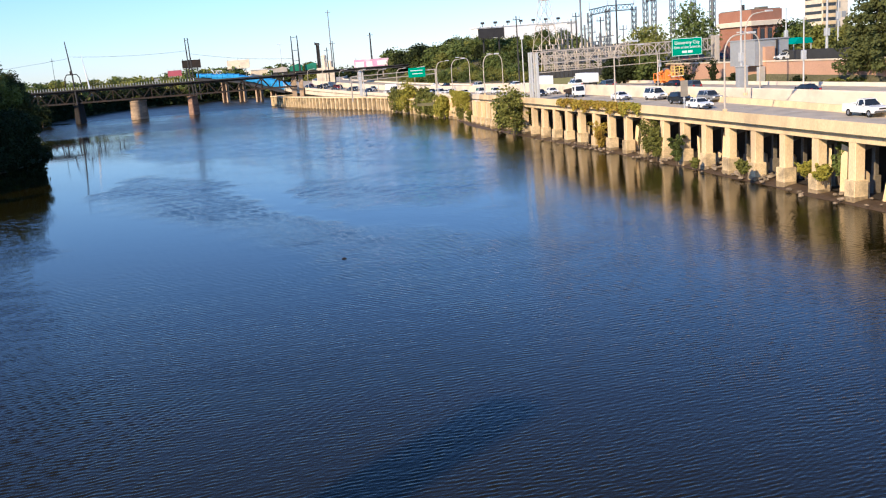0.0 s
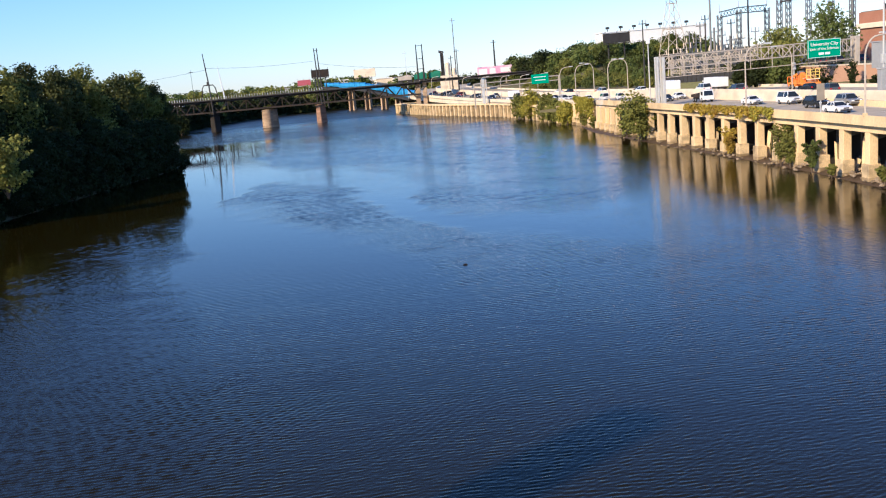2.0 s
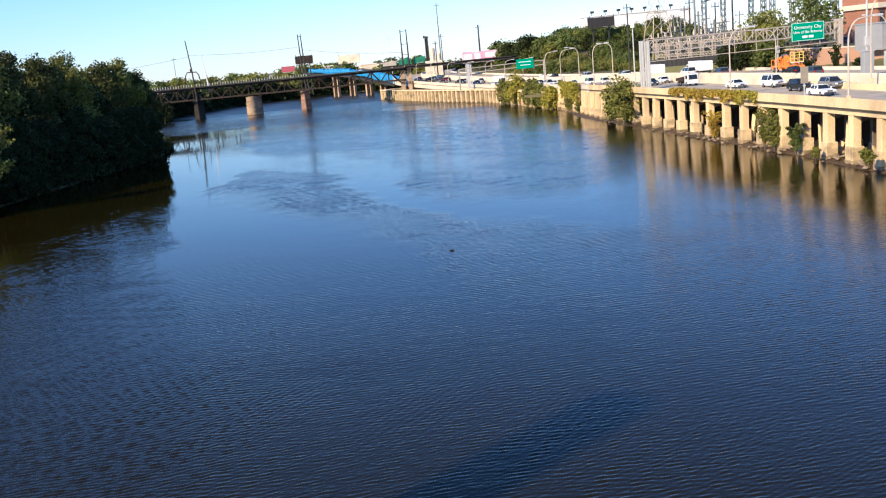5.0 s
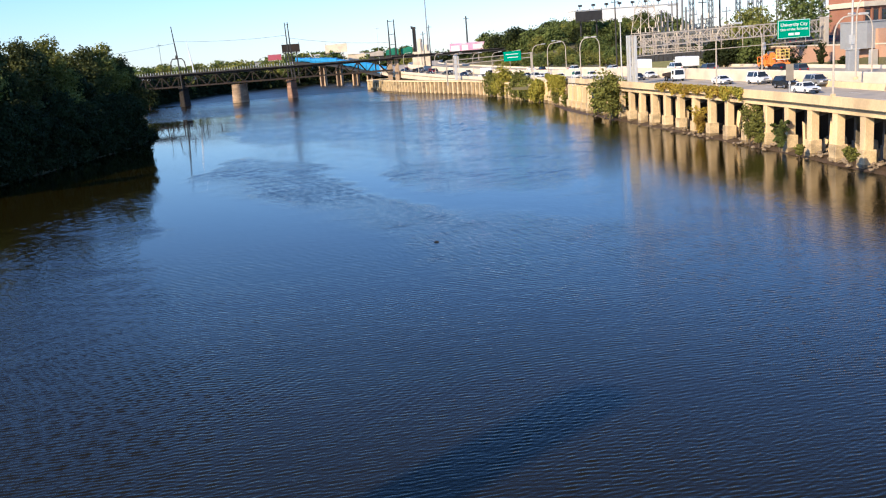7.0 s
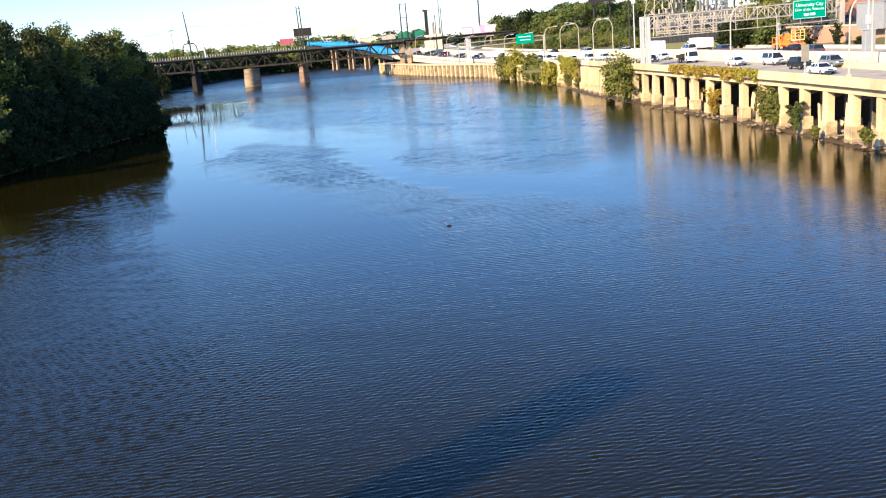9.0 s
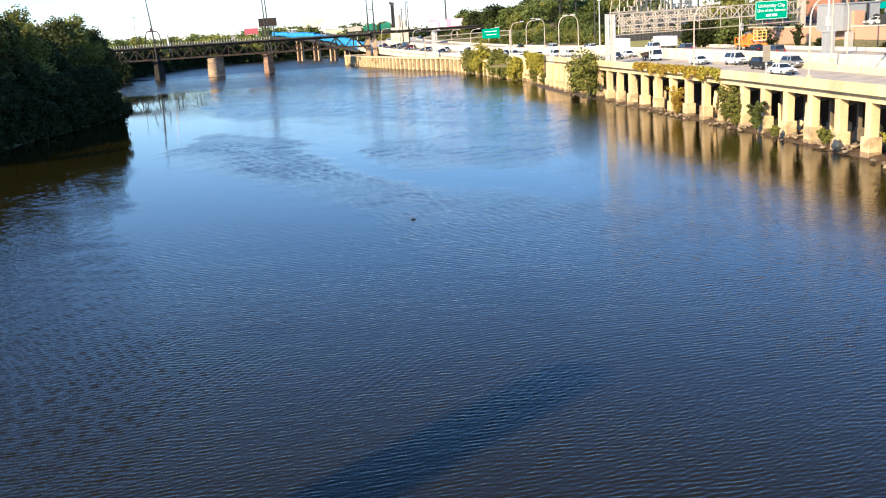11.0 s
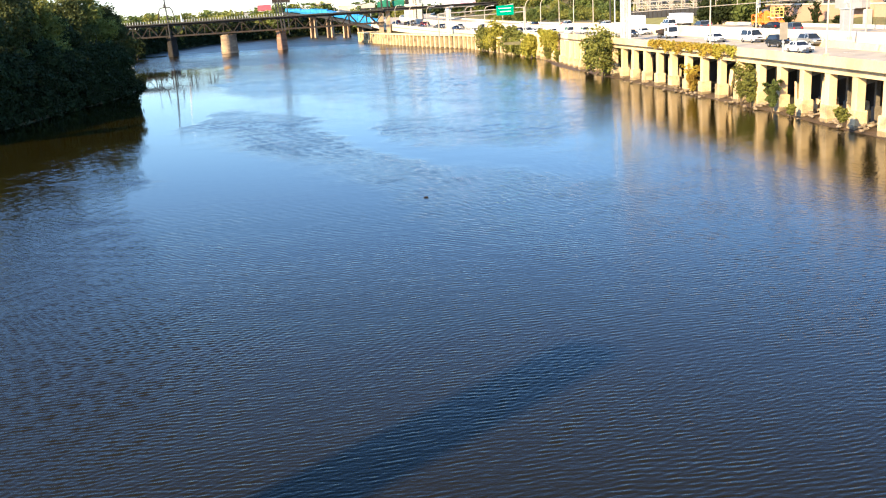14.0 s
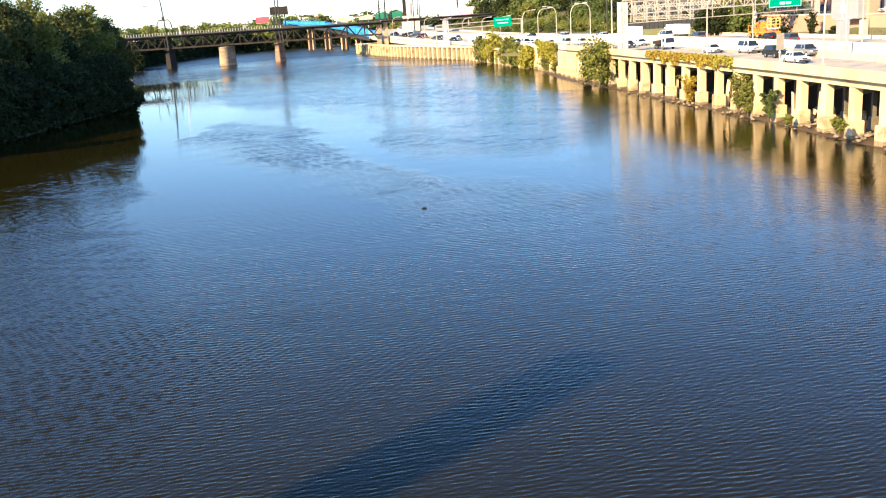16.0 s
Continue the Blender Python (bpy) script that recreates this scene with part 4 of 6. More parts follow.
for k in range(150):
    y = 270 + rn.random() * 225
    o = (44 if y < 420 else 30) + rn.random() ** 0.8 * 80
    x = np.interp(y, EDGE_Y, EDGE_X) + o
    if x / y > 0.29:   # the substation yard is bare
        continue
    s = rn.uniform(0.75, 1.12) * (0.75 if o < 55 else 1.0)
    z = max(ground_height(o, y), 6.5)
    copy_thing((hill_a, hill_c, hill_b, hill_a, hill_c)[k % 5], pose(x, y, z, 0, 0, rn.uniform(0, 360)) @ Matrix.Diagonal((s, s, s * 0.74, 1)))
for k in range(34):
    t = k / 33
    x, y = 42 + 26 * t + rn.uniform(-3, 3), 468 - 52 * t + rn.uniform(-6, 6)
    s = rn.uniform(0.9, 1.25)
    copy_thing((hill_a, hill_b, hill_c)[k % 3], pose(x, y, 8.0 + 2.5 * t, 0, 0, rn.uniform(0, 360)) @ Matrix.Diagonal((s, s, s * 1.05, 1)))
for k in range(46):
    y = 246 + rn.random() * 190
    x = np.interp(y, EDGE_Y, EDGE_X) + 36 + rn.random() * 16
    s = rn.uniform(0.35, 0.65)
    copy_thing((hill_c, hill_a, hill_c)[k % 3], pose(x, y, 6.8, 0, 0, rn.uniform(0, 360)) @ Matrix.Diagonal((s * 1.2, s * 1.2, s, 1)))
scrub = bush((82, 262, 7.2), 6, 3.2, 61, LEAF_OLIVE, "brown-green scrub on the highway slope", 500, 0.32, "scrub on the highway slope")
for k in range(46):
    y = 238 + rn.random() * 170
    o = 36 + rn.random() * 11
    s = rn.uniform(0.6, 1.2)
    copy_thing(scrub, pose(np.interp(y, EDGE_Y, EDGE_X) + o, y, max(6.0, ground_height(o, y) - 0.2), 0, 0, rn.uniform(0, 360)) @ Matrix.Diagonal((s, s, s, 1)))

# trees on the terrace and by the fence
for k, ((x, y, z), h, sp, lf, lb) in enumerate([
        ((93.63, 215.54, 25.07), 19, 5.8, LEAF, "large broad green tree on the terrace"),
        ((80.56, 210.08, 20.38), 13, 6.4, LEAF_OLIVE, "rounded bright green tree by the fence"),
        ((75.57, 208.74, 13.95), 8, 3.0, LEAF_DARK, "slim dark tree by the dark fence"),
        ((77.65, 201.56, 14.19), 8, 3.2, LEAF, "slim green tree by the dark fence"),
        ((73.17, 213.83, 13.67), 7, 2.6, LEAF_DARK, "slim dark tree by the dark fence"),
        ((106.3, 186.88, 18.29), 10, 4.6, LEAF, "green tree on the terrace"),
        ((104.32, 176.47, 17.24), 8, 3.6, LEAF_OLIVE, "yellow-green tree on the terrace"),
        ((116.46, 209.85, 18.99), 11, 5.0, LEAF_DARK, "dark green tree behind the terrace"),
        ((116.57, 186.58, 17.11), 8, 4.0, LEAF_OLIVE, "yellow-green tree on the terrace")]):
    tree((x, y, z - h), h, sp, 300 + k, lf, lb, 2600, 0.36, 0.42, "", 0.32)
for k, ((x, y, z), w, h, lf) in enumerate([((77.01, 179.96, 7.5), 5.0, 4.6, LEAF_DARK), ((80.81, 175.71, 7.5), 2.6, 5.5, LEAF_DARK), ((85.51, 151.14, 7.5), 4, 1.7, LEAF_DARK),
                                           ((86.21, 141.25, 7.5), 6, 1.4, LEAF_OLIVE), ((86.98, 137.37, 7.5), 6, 1.4, LEAF_OLIVE), ((82.1, 168.96, 7.5), 3, 2.6, LEAF_DARK)]):
    bush((x, y, 7.3), w, h, 350 + k, lf, "shrub beside the far highway lanes", 800, 0.22)


def conifer(at, h, r, seed):
    rnd = random.Random(seed)
    ob = thing("conifer", at, 0, "broad shaggy dark green conifer above the highway", "tree")
    part("trunk", Shape().tube([(0, 0, -1), (0.1, 0, h * 0.5), (0, 0, h * 0.97)], [0.32, 0.22, 0.05], 7), BARK, ob)
    blobs, br = [], Shape()
    for lv in range(11):
        f = lv / 10
        z = h * (0.17 + 0.81 * f)
        rad = r * (1 - f) ** 0.75 * rnd.uniform(0.85, 1.1) + 0.3
        for k in range(7):
            a = lv * 0.7 + k * 2 * math.pi / 7 + rnd.uniform(-.25, .25)
            rr = rad * rnd.uniform(0.75, 1.1)
            for q in (0.35, 0.65, 0.95):
                blobs.append(((math.cos(a) * rr * q, math.sin(a) * rr * q, z - 0.5 * q + rnd.uniform(-.25, .25)), 0.3 + rad * 0.115))
            br.tube([(0, 0, z), (math.cos(a) * rr * 0.6, math.sin(a) * rr * 0.6, z - 0.2), (math.cos(a) * rr, math.sin(a) * rr, z - 0.5)], [0.07, 0.05, 0.02], 4)
    part("branch", br, BARK, ob)
    part("needles", crown_mesh("needles", blobs, 15000, 0.27, seed, up=0.1), LEAF_PINE, ob)


x, y, z = (89.78, 135.64, 7.4)
conifer((x, y, 7.3), 22, 6.4, 5)

# ---- growth on the highway edge ----
x, y, z = (40.83, 184.66, 0.3)
tree((x + 0.6, y, 0.2), 9.0, 4.1, 401, LEAF_OLIVE, "green leafy tree growing from the river wall", 3200, 0.3, 0.2, "", 0.2)
x, y, z = (33.15, 298.88, 0.4)
for k, (dx, dy, h, s, lf) in enumerate([(0, 0, 9.0, 4.2, LEAF_LIME), (2.5, -16, 8.0, 3.6, LEAF_OLIVE), (3.5, -26, 6.6, 3.0, LEAF_OLIVE), (-3, 12, 7.5, 3.4, LEAF_OLIVE), (5, -40, 6.0, 2.8, LEAF_LIME)]):
    tree((x + dx, y + dy, 0.3), h, s, 410 + k, lf, "olive green tree on the river wall ledge", 2200, 0.36, 0.2, "trees on the ledge", 0.08)


def vine(a, b, drop, seed, leaf, label, count, out=0.35, over=0.5, back=0.0, size=0.17):
    """A hanging mat of creeper over the parapet, between two heights along the road's edge."""
    rng = np.random.default_rng(seed)
    ob = thing("creeper", (0, 0, 0), 0, label, "vine")
    y = a + (b - a) * rng.random(count)
    hang = drop * (0.45 + 0.35 * np.sin(y * 1.3 + seed) + 0.25 * np.sin(y * 0.47)) + 0.15
    z = 7.0 + over + 0.45 - rng.random(count) ** 1.15 * (hang + 0.55)
    x = np.interp(y, EDGE_Y, EDGE_X) - 0.25 - back - rng.random(count) * out
    blobs = [((xx, yy, zz), 0.2) for xx, yy, zz in zip(x[:900], y[:900], z[:900])]
    part("foliage", crown_mesh("foliage", blobs, count, size, seed), leaf, ob)
    for k in range(12):
        yy = a + (b - a) * (k + 0.5) / 12
        xx = float(np.interp(yy, EDGE_Y, EDGE_X)) - 0.36
        part("stem", Shape().tube([(xx + 0.2, yy, 7.8), (xx - 0.05, yy + 0.2, 7.2), (xx, yy - 0.3, 7.0 - drop * 0.5)], 0.03, 4), BARK, ob)


vine(130.3, 161.2, 1.25, 3, LEAF_YELLOW, "golden yellow autumn creeper hanging over the parapet", 3400)
vine(128.1, 135.2, 1.5, 4, LEAF_LIME, "lime green creeper hanging over the parapet", 900)
vine(229.0, 252.0, 5.4, 5, LEAF_LIME, "lime yellow creeper covering the river wall", 7000, 0.9, 0.35, 0.6, 0.24)
for k, ((x, y, z), w, h, lf, lb) in enumerate([
        ((47.45, 143.89, 0.1), 3.4, 4.8, LEAF_YELLOW, "yellow shrub between the columns"),
        ((47.25, 125.48, 0.6), 4.2, 5.8, LEAF_OLIVE, "sunlit green shrub between the columns"),
        ((47.5, 122.62, 0.6), 2.6, 4.6, LEAF_OLIVE, "sunlit green shrub between the columns"),
        ((47.44, 115.4, 0.6), 2.4, 4.0, LEAF, "green shrub beside a column"),
        ((46.78, 95.08, 1.6), 2.2, 1.7, LEAF_OLIVE, "dry weed among the rubble"),
        ((50.27, 88.19, 1.8), 2.6, 1.7, LEAF_LIME, "yellow-green weed at a column pedestal"),
        ((49.93, 84.39, 1.8), 2.4, 1.9, LEAF_LIME, "yellow-green weed at a column pedestal"),
        ((51.79, 84.63, 1.6), 2.2, 4.6, LEAF, "green shrub beside a column"),
        ((37.2, 268.0, 0.8), 7.0, 5.2, LEAF_OLIVE, "sunlit olive scrub on the river wall ledge"),
        ((35.8, 278.0, 0.8), 7.0, 4.8, LEAF_OLIVE, "sunlit olive scrub on the river wall ledge"),
        ((39.66, 240.68, 0.5), 5.0, 4.0, LEAF_OLIVE, "green shrub at the foot of the river wall"),
        ((40.15, 228.94, 0.5), 4.0, 3.4, LEAF_OLIVE, "green shrub at the foot of the river wall"),
        ((47.05, 108.68, 0.8), 1.6, 1.4, LEAF_OLIVE, "dry weed among the rubble")]):
    bush((x + (-0.7 if lf == LEAF_YELLOW else 0.4), y, z - 0.3), w, h, 450 + k, lf, lb, 2200, 0.14, depth=w * 0.6)
# rubble on the mud
rng = random.Random(8)
rock_meshes = []
for k in range(4):
    s = Shape()
    n1 = 7
    rings = []
    for a in range(4):
        t = math.pi * (a + 0.5) / 4
        rings.append([(math.sin(t) * math.cos(b * 2 * math.pi / n1) * rng.uniform(.7, 1.1), math.sin(t) * math.sin(b * 2 * math.pi / n1) * rng.uniform(.7, 1.1), -math.cos(t) * 0.7) for b in range(n1)])
    rock_meshes.append(s.loft(rings).mesh("rock"))
for k in range(280):
    y = 70 + rng.random() * 130 if k < 150 else rng.choice((96, 102, 108, 121, 127, 144)) + rng.gauss(0, 1.3)
    o = rng.uniform(-1.9, 2.4) if k < 150 else rng.uniform(-0.4, 2.6)
    x = np.interp(y, EDGE_Y, EDGE_X) + o
    r = part("rock", rock_meshes[k % 4], ROCK)
    s = rng.uniform(0.1, 0.36)
    r.matrix_basis = pose(x, y, 0.2 + max(0, o + 1) * 0.22, rng.uniform(-20, 20), rng.uniform(-20, 20), rng.uniform(0, 360)) @ Matrix.Diagonal((s * 1.3, s, s * 0.8, 1))
    tagged(r, "broken brown stone on the mud bank", "rock", "rubble on the bank")
fl = Shape().tube([(-0.9, 0, 0.02), (0, 0.1, 0.06), (0.8, -0.05, 0.05)], [0.05, 0.09, 0.04], 6)
x, y, z = (1.78, 78.1, 0.02)
dw = tagged(part("driftwood", fl, WET_WOOD), "small dark stick of driftwood floating on the river", "driftwood")
dw.matrix_basis = pose(x, y, 0, 0, 0, 10) @ Matrix.Diagonal((0.25, 0.6, 0.8, 1))


# ---- sign gantry ----
GL, GR = Vector((45.2, 180.5, 7.0)), Vector((87.5, 189.0, 7.4))
gan = thing("sign_gantry", (0, 0, 0), 0, "galvanised box-truss sign gantry spanning the highway", "gantry")
for y0 in (-0.9, 0.9):
    part("left_post", Shape().box(GL.x - 0.75, GL.x - 0.4, GL.y + y0 - .3, GL.y + y0 + .3, 7.0, 16.5, 0.05).box(GL.x + 0.25, GL.x + 0.8, GL.y + y0 - .3, GL.y + y0 + .3, 7.0, 16.3, 0.05), STEEL, gan, "pale galvanised steel post")
    part("right_post", Shape().box(GR.x - 0.45, GR.x + 0.45, GR.y + y0 - .35, GR.y + y0 + .35, 7.4, 17.2, 0.05), STEEL_TAN, gan)
bay = 18
chords = ((-0.95, 16.4), (0.95, 16.4), (-0.95, 14.1), (0.95, 14.1), (-0.95, 12.4))
for y0, z in chords:
    part("chord", Shape().beam((GL.x, GL.y + y0, z), (GR.x, GR.y + y0, z + 0.3), 0.2 if z > 13 else 0.14), STEEL_TAN, gan)
for k in range(bay + 1):
    p = GL.lerp(GR, k / bay)
    q = GL.lerp(GR, min(1, (k + 1) / bay))
    for y0 in (-0.95, 0.95):
        part("web_post", Shape().beam((p.x, p.y + y0, 14.1), (p.x, p.y + y0, 16.5), 0.13), STEEL_TAN, gan)
        if k < bay:
            a, b = (14.1, 16.5) if (k + (y0 > 0)) % 2 else (16.5, 14.1)
            part("web_diagonal", Shape().beam((p.x, p.y + y0, a), (q.x, q.y + y0, b), 0.13), STEEL_TAN, gan)
    part("tie", Shape().beam((p.x, p.y - .95, 16.5), (p.x, p.y + .95, 16.5), 0.1), STEEL_TAN, gan)
    if k % 2 == 0:
        part("walkway_hanger", Shape().beam((p.x, p.y - .95, 12.4), (p.x, p.y - .95, 14.1), 0.1), STEEL_TAN, gan)
pl = thing("parapet_lamp", (GL.x - 1.6, GL.y + 2, 7.0), 0, "slim pole beside the gantry", "pole")
part("pole_shaft", Shape().tube([(0, 0, 0), (0, 0, 12.4)], [0.16, 0.1], 8), STEEL, pl)
part("pole_head", Shape().box(-0.35, 0.35, -0.3, 0.3, 12.2, 13.2, 0.08), WHITE, pl)


def letters(text, size, at, parent, turn):
    """Lettering as a flat raised mesh on a sign's face."""
    cu = bpy.data.curves.new("lettering", "FONT")
    cu.body, cu.size, cu.align_x, cu.align_y, cu.extrude = text, size, "CENTER", "CENTER", 0.02
    tmp = bpy.data.objects.new("lettering", cu)
    scene.collection.objects.link(tmp)
    bpy.context.view_layer.update()
    me = bpy.data.meshes.new_from_object(tmp.evaluated_get(bpy.context.evaluated_depsgraph_get()))
    bpy.data.objects.remove(tmp)
    ob = part("lettering", me, SIGN_WHITE, parent)
    me.materials.clear()
    me.materials.append(SIGN_WHITE)
    ob.matrix_basis = pose(*at, 90, 0, turn)
    return ob


sc = GL.lerp(GR, 0.822)
sg = thing("highway_sign", (sc.x, sc.y - 1.25, 15.25), 11.4, "green highway guide sign with white lettering on the gantry", "sign")
part("panel", Shape().box(-3.75, 3.75, -0.06, 0.06, -1.8, 1.85, 0.03), GREEN_SIGN, sg)
for a in ((-3.67, 3.67, 1.7, 1.79), (-3.67, 3.67, -1.74, -1.65), (-3.67, -3.58, -1.7, 1.75), (3.58, 3.67, -1.7, 1.75)):
    part("border", Shape().box(a[0], a[1], -0.08, -0.062, a[2], a[3]), SIGN_WHITE, sg)
letters("University City", 1.02, (0, -0.085, 0.88), sg, 0)
letters("Univ of the Sciences", 0.8, (0, -0.085, -0.05), sg, 0)
part("unreadable_line", Shape().box(-1.3, -0.1, -0.09, -0.065, -1.25, -0.75).box(0.15, 1.3, -0.09, -0.065, -1.25, -0.75), SIGN_WHITE, sg)
for x in (-2.6, 0, 2.6):
    part("hanger", Shape().box(x - 0.08, x + 0.08, 0.06, 0.25, -1.9, 2.1), STEEL_TAN, sg)
x, y, z = (35.85, 297.85, 13.01)
sg2 = thing("highway_sign", (x, y, z), 12, "green highway guide sign far down the road", "sign")
part("panel", Shape().box(-2.9, 2.9, -0.06, 0.06, -1.5, 1.5, 0.03), GREEN_SIGN, sg2)
part("unreadable_line", Shape().box(-2.2, 2.0, -0.1, -0.065, 0.5, 0.75).box(-1.7, 1.9, -0.1, -0.065, -0.5, -0.25), SIGN_WHITE, sg2)
part("support_truss", Shape().beam((-22, 0.4, 0.2), (7, 0.4, 0.6), 0.25).beam((-22, 0.4, -1.2), (7, 0.4, -0.8), 0.25).beam((6.5, 0.4, 0.6), (6.5, 0.4, 6.5 - z), 0.35).beam((-22, 0.4, 0.2), (-22, 0.4, 5.5 - z), 0.35), STEEL_TAN, sg2)
x, y, z = (21.18, 355.88, 5.6)
ps = thing("sign_post", (x, y, 5.0), 0, "tall pale steel sign post at the road edge", "post")
part("post_shaft", Shape().box(-1.0, 0.2, -.25, .25, 0, 9.2, 0.05).box(0.6, 0.95, -.2, .2, 0, 9.0, 0.04), STEEL, ps)


# ---- street lamps ----
def lamp(at, h, reach, turn, label):
    ob = thing("street_lamp", at, turn, label, "street lamp", "highway lamps")
    pts = [(0, 0, 0.25), (0, 0, h * 0.72)]
    for k in range(1, 7):
        a = math.pi / 2 * k / 6
        pts.append((reach * 0.5 * (1 - math.cos(a)), 0, h * 0.72 + (h * 0.26) * math.sin(a)))
    pts.append((reach, 0, h))
    part("pole", Shape().tube(pts, [0.13] + [0.1] * (len(pts) - 2) + [0.06], 8), STEEL_TAN, ob)
    part("base", Shape().box(-0.24, 0.24, -0.24, 0.24, -0.1, 0.28, 0.05), CONC, ob)
    part("head", Shape().box(reach - 0.2, reach + 0.95, -0.2, 0.2, h - 0.1, h + 0.14, 0.07), STEEL, ob, "flat lamp head")
    return ob


for (x, y), h in (((49.34, 104.16), 9.0), ((47.13, 137.31), 9.2), ((41.56, 214.23), 9.3), ((40.26, 254.14), 9.4), ((38.58, 271.94), 9.4)):
    lamp((x + 0.02, y, float(np.interp(y, EDGE_Y, [p[2] for p in ROAD_EDGE])) + 0.8), h, 3.0, 0, "curved-arm street lamp standing on the parapet")
for (x, y, z), h in (((51.57, 239.51, 8.58), 8.6), ((48.32, 270.72, 8.33), 8.6), ((69.67, 176.76, 7.22), 9.4), ((73.47, 142.13, 7.83), 9.5)):
    lamp((x, y, z - 0.2), h, 3.0, 180, "curved-arm street lamp on the median barrier")
for (x, y, z), h in (((61.72, 123.71, 8.3), 11.4),):
    lamp((x, y, z), h, 3.2, 0, "tall curved-arm street lamp on the median barrier")
for k in range(8):
    y = 300 + k * 22
    lamp((float(np.interp(y, EDGE_Y, EDGE_X)), y, float(np.interp(y, EDGE_Y, [p[2] for p in ROAD_EDGE])) + 0.75), 8.5, 2.6, 0, "distant curved-arm street lamp on the parapet")


# ---- vehicles ----
def wheel(parent, x, y, r):
    w = part("tyre", Shape().loft([[(x + r * math.cos(a * math.pi / 8), y + s, r + r * math.sin(a * math.pi / 8)) for a in range(16)] for s in (-0.11, 0.11)]), RUBBER, parent)
    o = 0.115 if y > 0 else -0.115
    part("rim", Shape().loft([[(x + r * q * math.cos(a * math.pi / 6), y + o * s, r + r * q * math.sin(a * math.pi / 6)) for a in range(12)] for s, q in ((0.8, 0.62), (1.06, 0.5))]), RIM, w, "metal wheel rim")
    return w


KINDS = {  # half width, lower body profile, cabin profile, roof span, wheels, wheel radius
    "sedan": (0.9, [(-2.35, 0.3), (2.3, 0.28), (2.38, 0.6), (2.2, 0.78), (1.0, 0.96), (-1.5, 1.0), (-2.3, 0.98), (-2.4, 0.6)], [(1.05, 0.93), (0.25, 1.42), (-0.95, 1.44), (-1.75, 0.98)], (-1.0, 0.2, 1.42), (1.45, -1.4), 0.33),
    "suv": (0.95, [(-2.3, 0.38), (2.25, 0.36), (2.34, 0.75), (2.15, 0.98), (1.05, 1.1), (-2.2, 1.14), (-2.36, 0.7)], [(1.1, 1.06), (0.4, 1.72), (-1.9, 1.74), (-2.2, 1.1)], (-1.95, 0.35, 1.71), (1.4, -1.35), 0.38),
    "van": (0.98, [(-2.6, 0.4), (2.5, 0.38), (2.6, 0.8), (2.35, 1.08), (1.55, 1.2), (-2.55, 1.2), (-2.64, 0.7)], [(1.6, 1.15), (0.85, 2.0), (-2.4, 2.04), (-2.55, 1.16)], (-2.45, 0.8, 2.0), (1.65, -1.55), 0.36),
    "pickup": (0.98, [(-2.85, 0.48), (2.6, 0.46), (2.72, 0.85), (2.55, 1.08), (1.2, 1.2), (-0.7, 1.2), (-0.72, 1.18), (-2.82, 1.2), (-2.9, 0.7)], [(1.15, 1.15), (0.55, 1.84), (-0.45, 1.86), (-0.72, 1.16)], (-0.5, 0.5, 1.83), (1.75, -1.75), 0.4),
}


